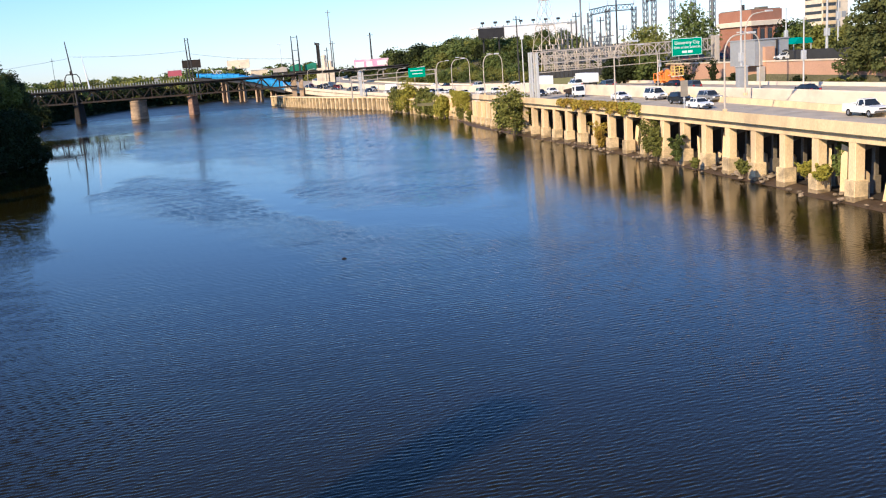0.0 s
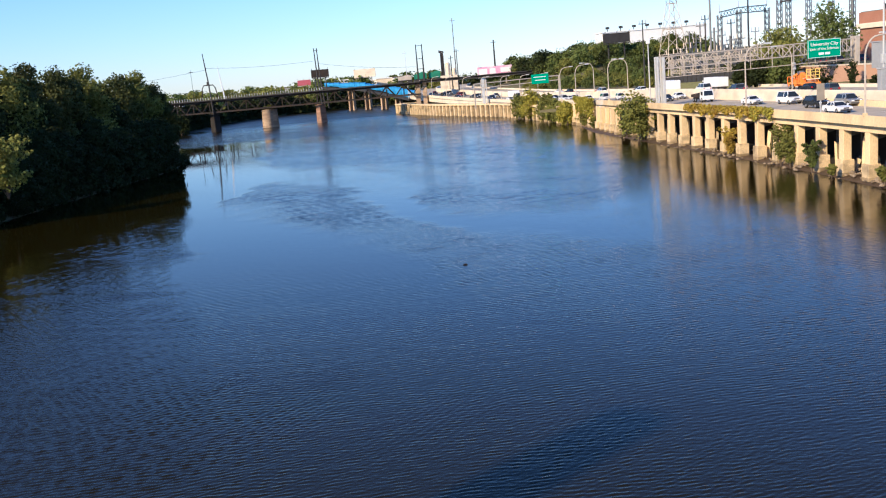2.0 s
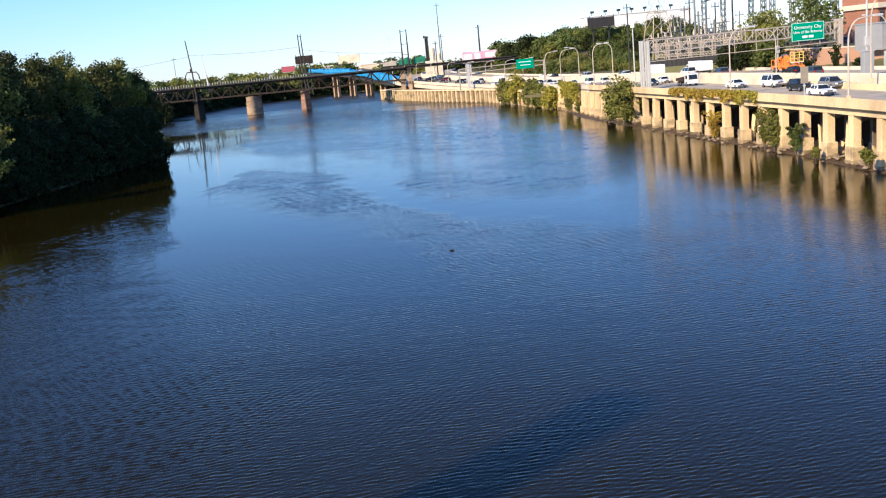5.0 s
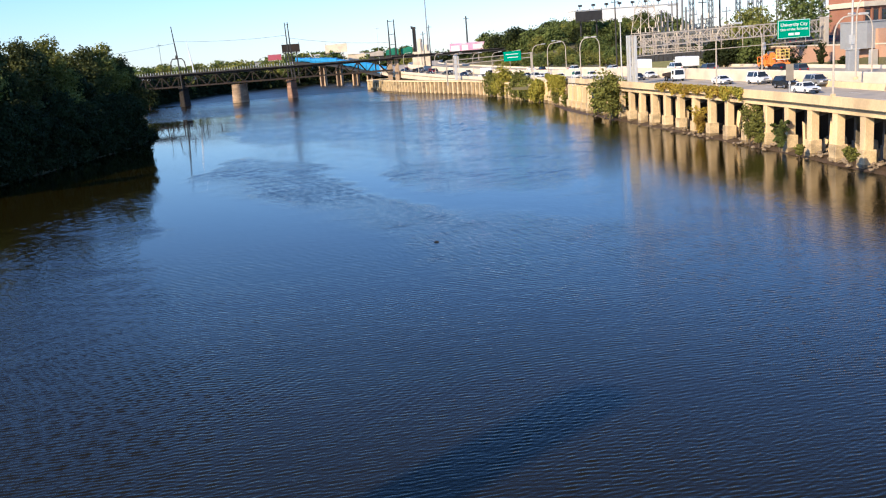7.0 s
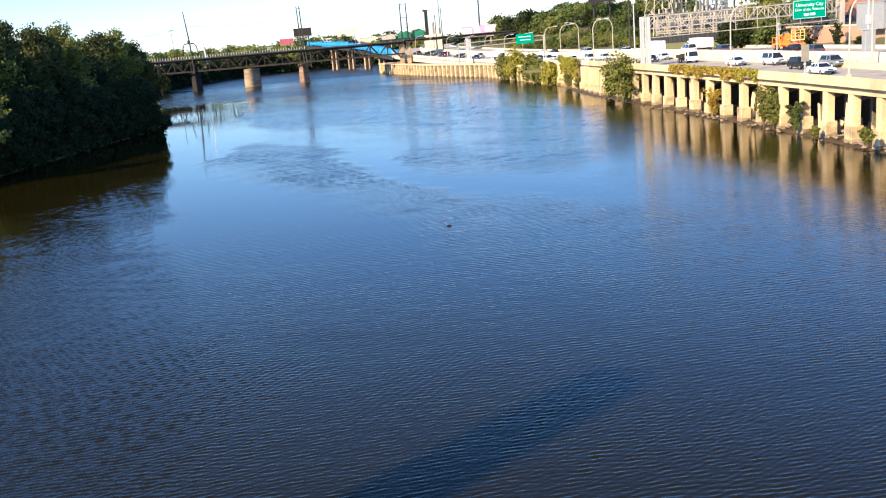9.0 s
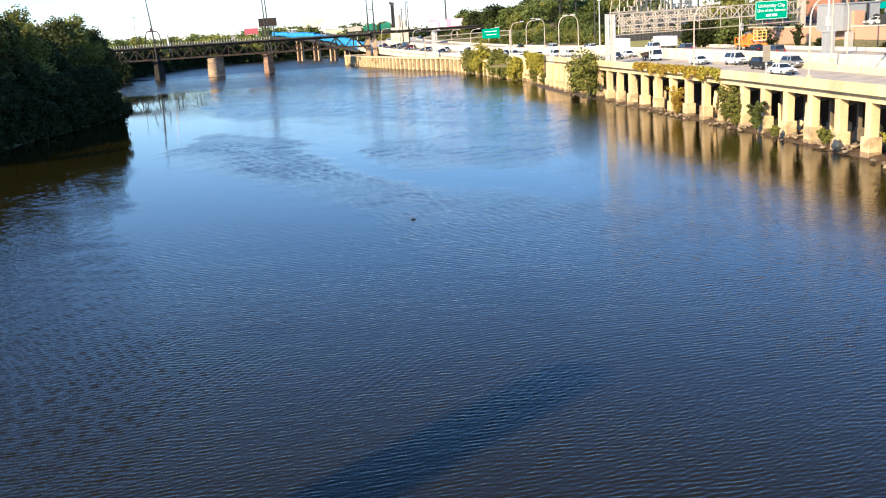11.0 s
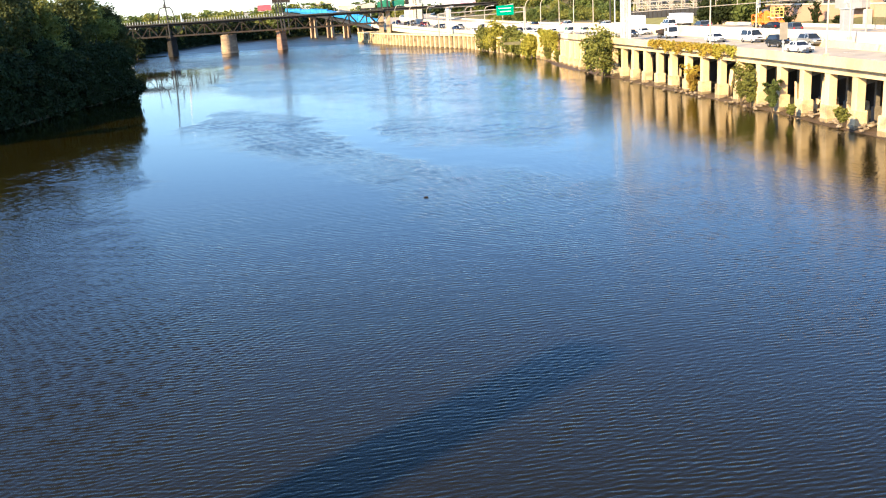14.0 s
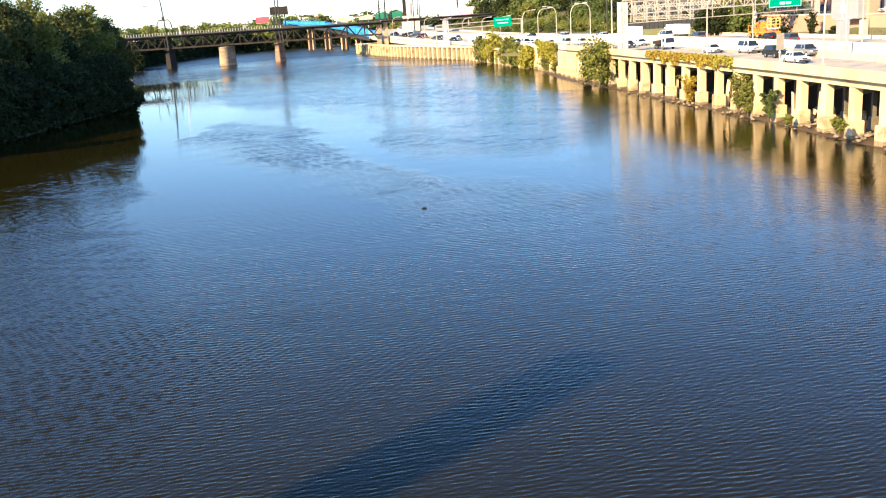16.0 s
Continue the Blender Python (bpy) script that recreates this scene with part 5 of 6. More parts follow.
def car(kind, at, heading, paint, label, glass_front=True):
    hw, body, cab, roof, wx, wr = KINDS[kind]
    ob = thing("pickup_truck" if kind == "pickup" else "van" if kind == "van" else "car", at, heading, label, "car", "traffic on the highway")
    b = Shape().prism(body, -hw, hw, 0.07, 0.7)
    part("body", b, paint, ob)
    part("glasshouse", Shape().prism(cab, -hw + 0.05, hw - 0.05, 0.3, cab[0][1]), GLASS_CAR, ob, "dark glass windows")
    ins = 0.3 * (roof[2] - cab[0][1])
    part("roof", Shape().box(roof[0], roof[1], -hw + 0.04 + ins, hw - 0.04 - ins, roof[2] - 0.02, roof[2] + 0.07, 0.04), paint, ob)
    for s in (-1, 1):
        for x0, x1, xt0, xt1 in ((cab[0][0] - 0.02, cab[0][0] - 0.14, cab[1][0] + .02, cab[1][0] - .1), (-0.15, -0.28, -0.15, -0.28), (cab[3][0] + 0.16, cab[3][0], cab[2][0] + .14, cab[2][0])):
            zb, zt = cab[0][1] - 0.02, roof[2] + 0.02
            part("pillar", Shape().loft([[(x0, s * (hw - 0.045), zb), (x1, s * (hw - 0.045), zb), (x1, s * (hw - 0.12), zb), (x0, s * (hw - 0.12), zb)],
                                         [(xt0, s * (hw - 0.04 - ins), zt), (xt1, s * (hw - 0.04 - ins), zt), (xt1, s * (hw - 0.12 - ins), zt), (xt0, s * (hw - 0.12 - ins), zt)]]), paint, ob)
        part("headlight", Shape().box(body[1][0] - 0.12, body[2][0] + 0.01, s * (hw - 0.36) - 0.2, s * (hw - 0.36) + 0.2, body[2][1] - 0.02, body[2][1] + 0.16, 0.03), LAMPGLASS, ob, "clear headlight")
        part("tail_light", Shape().box(body[-1][0] - 0.01, body[-1][0] + 0.1, s * (hw - 0.25) - 0.16, s * (hw - 0.25) + 0.16, body[-1][1] + 0.1, body[-1][1] + 0.32, 0.03), REDLAMP, ob, "red tail light")
        part("mirror", Shape().box(cab[0][0] - 0.3, cab[0][0] - 0.1, s * (hw + 0.1) - 0.1, s * (hw + 0.1) + 0.1, cab[0][1] + 0.05, cab[0][1] + 0.22, 0.03), paint, ob)
        for x in wx:
            wheel(ob, x, s * (hw - 0.1), wr)
    part("bumper", Shape().box(body[1][0] - 0.05, body[2][0] + 0.06, -hw + 0.08, hw - 0.08, body[1][1] + 0.02, body[1][1] + 0.24, 0.04), CAR_GREY, ob)
    part("grille", Shape().box(body[2][0] - 0.1, body[2][0] + 0.02, -hw + 0.55, hw - 0.55, body[2][1] - 0.02, body[2][1] + 0.14), CAR_BLACK, ob)
    if kind == "pickup":
        part("cargo_bed", Shape().box(-2.75, -0.8, -hw + 0.14, hw - 0.14, 1.19, 1.215), CAR_BLACK, ob, "open cargo bed")
        for s in (-1, 1):
            part("bed_side", Shape().box(-2.86, -0.72, s * (hw - 0.07) - 0.05, s * (hw - 0.07) + 0.05, 1.15, 1.34), paint, ob)
        part("tailgate", Shape().box(-2.88, -2.8, -hw + 0.1, hw - 0.1, 1.1, 1.34), paint, ob)
    return ob


def truck(at, heading, length_m, box_h, label, cab_paint, box_mat, flat=False):
    ob = thing("truck", at, heading, label, "truck", "traffic on the highway")
    x1 = length_m / 2
    part("cab", Shape().prism([(x1 - 1.9, 0.5), (x1, 0.5), (x1 + 0.05, 1.2), (x1 - 0.25, 2.35), (x1 - 1.85, 2.4)], -1.05, 1.05, 0.05, 1.2), cab_paint, ob)
    part("windscreen", Shape().loft([[(x1 + 0.07, -0.9, 1.3), (x1 + 0.07, 0.9, 1.3), (x1 - 0.15, 0.8, 2.2), (x1 - 0.15, -0.8, 2.2)], [(x1 - .05, -0.9, 1.3), (x1 - .05, 0.9, 1.3), (x1 - 0.3, 0.8, 2.2), (x1 - 0.3, -0.8, 2.2)]]), GLASS_CAR, ob)
    for s in (-1, 1):
        part("side_window", Shape().box(x1 - 1.3, x1 - 0.4, s * 1.03 - 0.03, s * 1.03 + 0.03, 1.4, 2.1), GLASS_CAR, ob)
        for x in (x1 - 0.9, -x1 + 1.2, -x1 + 2.3):
            wheel(ob, x, s * 0.95, 0.46)
    part("chassis", Shape().box(-x1, x1 - 1.9, -0.5, 0.5, 0.5, 0.95), STEEL_DARK, ob)
    if flat:
        part("tipper_bed", Shape().prism([(-x1, 0.95), (x1 - 2.1, 0.95), (x1 - 2.1, 1.9), (-x1, 1.5)], -1.1, 1.1), STEEL_RUST, ob)
    else:
        part("cargo_box", Shape().box(-x1, x1 - 2.1, -1.22, 1.22, 0.95, 0.95 + box_h, 0.04), box_mat, ob)
        part("box_skirt", Shape().box(-x1, x1 - 2.1, -1.24, 1.24, 0.9, 1.05), STEEL, ob)
    return ob


rnd = random.Random(4)


def road_turn(y):
    a = np.interp(y + 4, EDGE_Y, EDGE_X) - np.interp(y - 4, EDGE_Y, EDGE_X)
    return math.degrees(math.atan2(8, a))


def near(kind, p, paint, label):
    z = float(np.interp(p[1], EDGE_Y, [q[2] for q in ROAD_EDGE])) + 0.02
    return car(kind, (p[0], p[1], z), road_turn(p[1]) + 180, paint, label)


near("sedan", (54.24, 122.36, 7.0), CAR_WHITE, "white sedan on the near carriageway")
near("suv", (56.89, 135.35, 7.0), CAR_BLACK, "black sport utility car on the near carriageway")
near("sedan", (55.13, 157.59, 7.0), CAR_WHITE, "white hatchback on the near carriageway")
near("pickup", (59.48, 91.43, 7.0), CAR_WHITE, "white pickup truck on the near carriageway")
near("van", (58.69, 150.29, 7.0), CAR_WHITE, "white van on the near carriageway")
near("sedan", (50.81, 197.9, 7.0), CAR_BLACK, "black sedan on the near carriageway")
near("sedan", (55.15, 203.98, 7.0), CAR_WHITE, "white sedan on the near carriageway")
near("suv", (50.18, 243.06, 7.0), CAR_WHITE, "white sport utility car on the near carriageway")
near("van", (46.69, 246.03, 6.9), CAR_WHITE, "white van on the near carriageway")
near("suv", (60.86, 133.61, 7.0), CAR_SILVER, "silver sport utility car on the near carriageway")
near("sedan", (45.57, 264.93, 6.7), CAR_WHITE, "white sedan on the curving carriageway")
x, y, z = (53.5, 180.9, 7.0)
truck((x, y, 7.02), road_turn(y) + 180, 6.6, 2.2, "white cab-over truck with a rusty tipping bed", CAR_WHITE, STEEL, True)
PAINTS = [(CAR_WHITE, "white"), (CAR_BLACK, "black"), (CAR_SILVER, "silver"), (CAR_GREY, "dark grey"), (CAR_WHITE, "white"), (CAR_RED, "red"), (CAR_BLUE, "dark blue")]
for k in range(26):
    y = 285 + k * 6.8 + rnd.uniform(-1.5, 1.5)
    o = (3.7, 7.3, 10.9)[k % 3]
    pt, nm = PAINTS[rnd.randrange(7)]
    kd = ("sedan", "suv", "sedan", "van", "pickup")[rnd.randrange(5)]
    kind_word = {"sedan": "sedan", "suv": "sport utility car", "van": "van", "pickup": "pickup truck"}[kd]
    near(kd, (float(np.interp(y, EDGE_Y, EDGE_X)) + o, y, 0), pt, "%s %s in distant queueing traffic" % (nm, kind_word))
for k, (y, o, kd, pi) in enumerate([(118, 19, "sedan", 1), (152, 20, "suv", 3), (166, 24, "sedan", 1), (186, 19, "suv", 3), (197, 24, "sedan", 2), (205, 19, "van", 0), (262, 20, "suv", 0), (276, 24, "sedan", 1),
                                    (298, 20, "van", 0), (312, 24, "sedan", 5), (330, 20, "suv", 1), (350, 24, "sedan", 0), (372, 20, "sedan", 2)]):
    z = float(np.interp(y, EDGE_Y, [q[2] for q in ROAD_EDGE])) + 0.97
    car(kd, (float(np.interp(y, EDGE_Y, EDGE_X)) + o, y, z), road_turn(y), PAINTS[pi][0], "%s vehicle on the far carriageway" % PAINTS[pi][1])
for (x, y, z), ln, lb in (((65.6, 212.09, 7.16), 11.5, "white box truck on the far carriageway"), ((58.39, 224.53, 7.47), 11.0, "white box truck on the far carriageway"), ((30.14, 328.62, 7.21), 8.0, "white box truck in distant traffic")):
    zz = float(np.interp(y, EDGE_Y, [q[2] for q in ROAD_EDGE])) + 0.97
    truck((x, y, zz), road_turn(y) + (180 if ln < 9 else 0), ln, 2.1, lb, CAR_WHITE, WHITE)

# loose length of guard rail at the foot of the median
gl = thing("guard_rail", (0, 0, 0), 0, "grey galvanised guard rail at the foot of the median", "guard rail")
ga, gb = Vector((62.9, 143.0, 7.0)), Vector((61.9, 128.0, 7.0))
for zz in (0.32, 0.68):
    part("rail", Shape().beam(tuple(ga + Vector((0, 0, zz))), tuple(gb + Vector((0, 0, zz))), 0.1, 0.24), STEEL, gl)
for k in range(8):
    q = ga.lerp(gb, (k + 0.3) / 7.6)
    part("post", Shape().box(q.x + 0.06, q.x + 0.2, q.y - 0.07, q.y + 0.07, 6.95, 7.85), STEEL_GREY, gl)

# orange lift on its carrier
ol = thing("boom_lift", (72.4, 178.0, 7.97), 95, "orange boom lift with a yellow work cage on the far carriageway", "boom lift")
part("chassis", Shape().box(-4.6, 4.6, -1.1, 1.1, 0.95, 1.25, 0.06), ORANGEP, ol)
for xx in (-4.1, -1.4, 1.2, 3.9):
    part("outrigger", Shape().box(xx - 0.18, xx + 0.18, -1.25, 1.25, 0.55, 1.0, 0.04), ORANGEP, ol)
part("engine_cover", Shape().prism([(2.6, 1.25), (4.5, 1.25), (4.5, 1.75), (3.9, 2.0), (2.6, 2.0)], -1.1, 0.2), ORANGEP, ol)
part("tool_tray", Shape().box(1.6, 4.7, -1.0, -0.9, 2.3, 2.42, 0.03).box(1.6, 4.7, 0.9, 1.0, 2.3, 2.42, 0.03).box(4.58, 4.7, -0.9, 0.9, 2.3, 2.42), ORANGEP, ol)
for xx in (1.7, 3.2, 4.64):
    for s in (-0.95, 0.95):
        part("tray_post", Shape().box(xx - 0.06, xx + 0.06, s - 0.05, s + 0.05, 1.2, 2.32), ORANGEP, ol)
part("turret", Shape().prism([(0.1, 1.25), (1.5, 1.25), (1.2, 2.4), (0.8, 3.0), (0.4, 3.1), (0.2, 2.2)], -0.5, 0.5), ORANGEP, ol)
part("lower_boom", Shape().beam((4.2, 0.55, 2.1), (0.6, 0.55, 3.05), 0.3, 0.36), ORANGEP, ol)
part("upper_boom", Shape().beam((1.3, 0, 3.25), (-3.2, 0, 1.75), 0.34, 0.42), ORANGEP, ol)
part("jib", Shape().beam((0.6, -0.55, 2.2), (-2.9, -0.55, 1.45), 0.24, 0.28), ORANGEP, ol)
part("boom_knuckle", Shape().loft([[(0.75 + 0.34 * math.cos(a * math.pi / 5), yy, 3.1 + 0.34 * math.sin(a * math.pi / 5)) for a in range(10)] for yy in (-0.35, 0.75)]), STEEL_GREY, ol, "dark steel pivot")
part("lift_ram", Shape().tube([(0.2, 0, 1.9), (-1.5, 0, 2.2)], 0.1, 8), STEEL, ol, "bright steel lifting ram")
for xx in (-4.3, -3.5, -2.7):
    part("cage_strut", Shape().beam((xx, -0.8, 1.2), (xx + 0.5, -0.8, 1.85), 0.12, 0.12), ORANGEP, ol)
for a in (-4.4, -2.9):
    for s in (-0.9, 0.9):
        part("cage_post", Shape().box(a - .06, a + .06, s - .06, s + .06, 1.9, 3.7), YELLOWP, ol, "yellow cage post")
for zz in (1.95, 2.6, 3.2, 3.7):
    part("cage_rail", Shape().box(-4.45, -2.85, -0.95, -0.87, zz - .05, zz + .05).box(-4.45, -2.85, 0.87, 0.95, zz - .05, zz + .05).box(-4.46, -4.36, -0.95, 0.95, zz - .05, zz + .05), YELLOWP, ol)
part("cage_floor", Shape().box(-4.45, -2.85, -0.95, 0.95, 1.8, 1.9), WHITE, ol)
for s in (-1, 1):
    for xx in (-3.6, -2.2, 2.2, 3.6):
        wheel(ol, xx, s * 0.95, 0.5)

# ---- terrace: brick wall, buildings ----
bw = offset_line([p for p in ROAD_EDGE if 70 < p[1] < 228], 41.0)
bw = [(x, y, 0) for x, y, z in bw]
structure("retaining_wall", strip(bw, [(0, 5), (0.6, 5), (0.6, 11.5), (0, 11.5)]), BRICK_TAN, "long orange-brown brick retaining wall", "wall")
structure("retaining_wall_cap", strip(bw, [(-0.15, 11.5), (0.75, 11.5), (0.75, 11.75), (-0.15, 11.75)]), CONC_WHITE, "pale stone coping on the brick wall", "trim")
structure("terrace_fence", strip([p for p in bw if p[1] < 168], [(3, 11.6), (3.15, 11.6), (3.15, 13.4), (3, 13.4)]), BLACKFENCE, "dark fence on the terrace", "fence")
x, y, z = (114.91, 227.64, 15.7)
bd = thing("brick_building", (x, y, 11.0), 14, "red brick building with a pale cornice band", "building")
part("wall", Shape().box(-4.8, 4.8, -6, 6, 0, 8.6), BRICK, bd)
part("cornice", Shape().box(-5.4, 5.4, -6.7, 6.7, 8.0, 9.2, 0.1), CONC_WHITE, bd, "pale stone cornice")
part("upper_storey", Shape().box(-5.0, 5.0, -6.2, 6.2, 9.2, 11.9, 0.1), BRICK, bd)
part("roof", Shape().box(-4.7, 4.7, -5.8, 5.8, 11.9, 12.1), CONC_DARK, bd)
part("roof_vent", Shape().box(-3.8, -3.3, -2, -1.4, 12.1, 13.4), STEEL_DARK, bd)
part("roof_vent", Shape().box(1.4, 4.2, -2, 0, 12.1, 12.7), CONC_DARK, bd)
for k in range(4):
    wx = -3.6 + k * 2.4
    w = part("window", Shape().box(wx - 0.65, wx + 0.65, -6.08, -5.9, 3.4, 7.2), GLASS_WIN, bd, "tall dark window")
    part("sill", Shape().box(wx - 0.9, wx + 0.9, -6.2, -5.9, 3.15, 3.4), CONC, w)
    part("brick_pier", Shape().box(wx + 0.95, wx + 1.45, -6.3, -6.0, 0, 8.0), BRICK, bd)
x, y, z = (87.09, 168.87, 14.45)
gb = thing("grey_shed", (x, y, 7.3), 8, "grey metal-clad building with a brown brick pier", "building")
part("wall", Shape().box(-3.7, 3.7, -4, 4, 3.6, 8.3), GREYWALL, gb)
part("roof", Shape().box(-3.85, 3.85, -4.2, 4.2, 8.3, 8.5), GREYWALL, gb)
part("brick_pier", Shape().box(-2.0, 0.1, -4.8, -4, 0, 7.0), BRICK_TAN, gb)
part("downpipe", Shape().box(0.9, 1.25, -4.25, -4.0, 2.0, 8.2), STEEL_DARK, gb)
part("doorway", Shape().box(2.7, 3.4, -4.06, -3.9, 4.6, 6.2), GLASS_WIN, gb)
part("gate_post", Shape().box(-3.6, -2.3, -5.2, -4.4, 0, 3.4), STEEL, gb)
x, y, z = (96.21, 170.76, 14.94)
aw = thing("teal_canopy", (x, y, z - 2.6), 8, "teal canopy on posts on the terrace", "canopy")
part("canopy", Shape().prism([(-2.2, 2.0), (2.4, 2.0), (2.0, 3.0), (-0.6, 3.2)], -1.5, 1.5), TEAL, aw)
for s in (-2, 2):
    part("canopy_post", Shape().box(s - .07, s + .07, -1.4, -1.26, 0, 2.0), STEEL, aw)
for px in ((90.78, 194.9, 13.01), (87.8, 199.54, 12.8), (85.51, 202.7, 13.01)):
    car("suv", (px[0], px[1], 11.62), 100, CAR_GREY if px[2] > 12 else CAR_SILVER, "grey parked car on the terrace")
x, y, z = (89.19, 162.08, 13.09)
car("sedan", (x, y, 11.62), 190, CAR_WHITE, "white parked car on the terrace")
# box and posts by the lanes
for (x, y, z), h, w, lb in (((70.0, 141.65, 8.83), 19, 0.16, "tall straight pale steel pole"), ((74.35, 130.28, 8.67), 10.5, 0.12, "slim steel pole behind the far lanes"),
                            ((95.1, 158.69, 11.79), 12, 0.22, "pale steel pole on the terrace"), ((96.23, 175.33, 11.95), 10, 0.14, "slim dark pole on the terrace"), ((73.69, 185.93, 7.9), 8, 0.12, "slim steel pole by the brick wall"),
                            ((104.53, 170.51, 14.78), 14, 0.14, "slim pole on the terrace")):
    po = thing("steel_pole", (x, y, z - 0.5), 0, lb, "pole", "poles beyond the highway")
    part("pole_shaft", Shape().tube([(0, 0, 0), (0, 0, h)], [w * 1.2, w * 0.8], 8), STEEL, po)
    part("pole_box", Shape().box(-w - 0.2, w + 0.2, -w - .2, w + .2, 4.2, 5.6, 0.05), STEEL, po)
sgn = thing("back_of_sign", (*(48.81, 114.89), 7.7), 0, "narrow brown road sign on a post at the parapet", "sign")
part("sign_post", Shape().box(-.07, .07, -.07, .07, 0, 3.6), STEEL, sgn)
part("sign_panel", Shape().box(-.5, .5, -.1, -.06, 1.6, 3.7, 0.02), mat("brown_sign_back", (0.3, 0.26, 0.2), 0.6), sgn)
ub = thing("utility_box", ((69.19, 139.82, 9.82)[0], (69.19, 139.82, 9.82)[1], 7.5), 0, "tall grey utility cabinet behind the far lanes", "cabinet")
part("cabinet_body", Shape().box(-0.8, 0.8, -0.6, 0.6, 0, 4.2, 0.05), GREYWALL, ub)
part("cabinet_lid", Shape().box(-0.9, 0.9, -0.7, 0.7, 4.2, 4.35), STEEL, ub)

# ---- fence, substation ----
fa, fb = Vector((62.86, 254.35, 9.3)), Vector((86.38, 215.32, 7.85))
fs = Shape()
for k in range(40):
    p, q = fa.lerp(fb, k / 40), fa.lerp(fb, (k + 1) / 40)
    fs.beam((p.x, p.y, 9.0), (q.x, q.y, 9.0), 0.12, 4.4)
structure("fence_screen", fs, BLACKFENCE, "long black screened fence around the substation", "fence")
fpost = Shape().box(-.12, .12, -.12, .12, 0, 4.9).mesh("fence_post")
fo = bpy.data.objects["fence_screen"]
for k in range(30):
    p = fa.lerp(fb, k / 29)
    r = part("fence_post", fpost, STEEL_DARK, fo)
    r.matrix_basis = pose(p.x, p.y - 0.2, 6.7)
ga, gb2 = Vector((63.83, 231.36, 8.42)), Vector((71.07, 216.64, 8.05))
structure("grass_verge", Shape().add([(ga.x - 6, ga.y, 7.25), (gb2.x + 6, gb2.y, 7.25), (gb2.x + 8, gb2.y + 12, 9.4), (ga.x - 4, ga.y + 12, 9.4)], [(0, 1, 2, 3)]), GRASS, "dry yellow-green grass verge", "ground")


def lattice(s, p, q, w, n, t=0.12, taper=1.0):
    """Four chords and zigzag bracing between p and q."""
    p, q = Vector(p), Vector(q)
    d = (q - p).normalized()
    a = d.cross(Vector((0, 0, 1)))
    a = a.normalized() if a.length > 1e-3 else Vector((1, 0, 0))
    b = a.cross(d).normalized()
    offs = [a + b, a - b, -a - b, b - a]

    def at(k, i):
        f = k / n
        return p.lerp(q, f) + offs[i] * (w / 2) * (1 + (taper - 1) * f)
    for i in range(4):
        s.beam(at(0, i), at(n, i), t)
        for k in range(n):
            s.beam(at(k, i), at(k + 1, (i + 1) % 4), t * 0.7)
    return s


sub_tops = [(90.68, 285.97, 27.49), (96.02, 284.22, 28.32), (103.65, 281.52, 28.23)]
sub_tops2 = [(104.1, 272.81, 29.83), (106.41, 271.92, 30.23), (110.73, 268.03, 30.22), (115.4, 263.87, 29.83), (118.76, 257.98, 30.3)]
for grp, tops in (("lower", sub_tops), ("upper", sub_tops2)):
    sf = thing("substation_gantry", (0, 0, 0), 0, "dark steel lattice gantry of the electrical substation", "gantry", "substation gantries")
    for p in tops:
        part("lattice_leg", lattice(Shape(), (p[0], p[1], 7), p, 1.2, 12, 0.2), STEEL_GREY, sf)
    for a, b in zip(tops, tops[1:]):
        part("lattice_beam", lattice(Shape(), a, b, 1.7, 6, 0.22), STEEL_DARK, sf)
    for a in tops:
        part("insulator", Shape().tube([(a[0], a[1], a[2] + 0.8), (a[0], a[1], a[2] + 3.2)], [0.2, 0.12], 6), STEEL, sf)
for k, ((x, y, z), w, m) in enumerate([((79.22, 258.12, 35.39), 0.3, STEEL_GREY), ((82.24, 278.1, 25.66), 0.22, STEEL_GREY), ((89.11, 270.71, 25.53), 0.22, STEEL_DARK), ((95.28, 273.9, 34.12), 0.28, STEEL_DARK), ((68.33, 292.11, 28.36), 0.22, STEEL_DARK),
                                       ((85.4, 283.41, 27.73), 0.25, STEEL_DARK), ((93.72, 263.85, 22.43), 0.2, STEEL_GREY), ((109.56, 237.99, 29.77), 0.3, STEEL_GREY), ((81.91, 263.57, 23.31), 0.35, STEEL_GREY), ((81.97, 257.26, 22.07), 0.3, STEEL_GREY), ((76.48, 269.35, 23.05), 0.25, STEEL_GREY),
                                       ((83.45, 254.68, 20.47), 0.3, STEEL_GREY), ((79.39, 272.68, 22.01), 0.25, STEEL_GREY)]):
    po = thing("substation_pole", (x, y, 7.0), 0, "tall steel pole in the substation", "pole", "substation poles")
    part("pole_shaft", Shape().tube([(0, 0, 0), (0, 0, z - 7)], [w * 1.2, w * 0.8], 8), m, po)
    part("pole_arm", Shape().beam((-1.2, 0, z - 8.2), (1.2, 0, z - 8.2), 0.22), m, po)
    for s in (-1, 1):
        part("insulator", Shape().tube([(s, 0, z - 8.1), (s, 0, z - 7.0)], [0.16, 0.1], 6), STEEL, po)
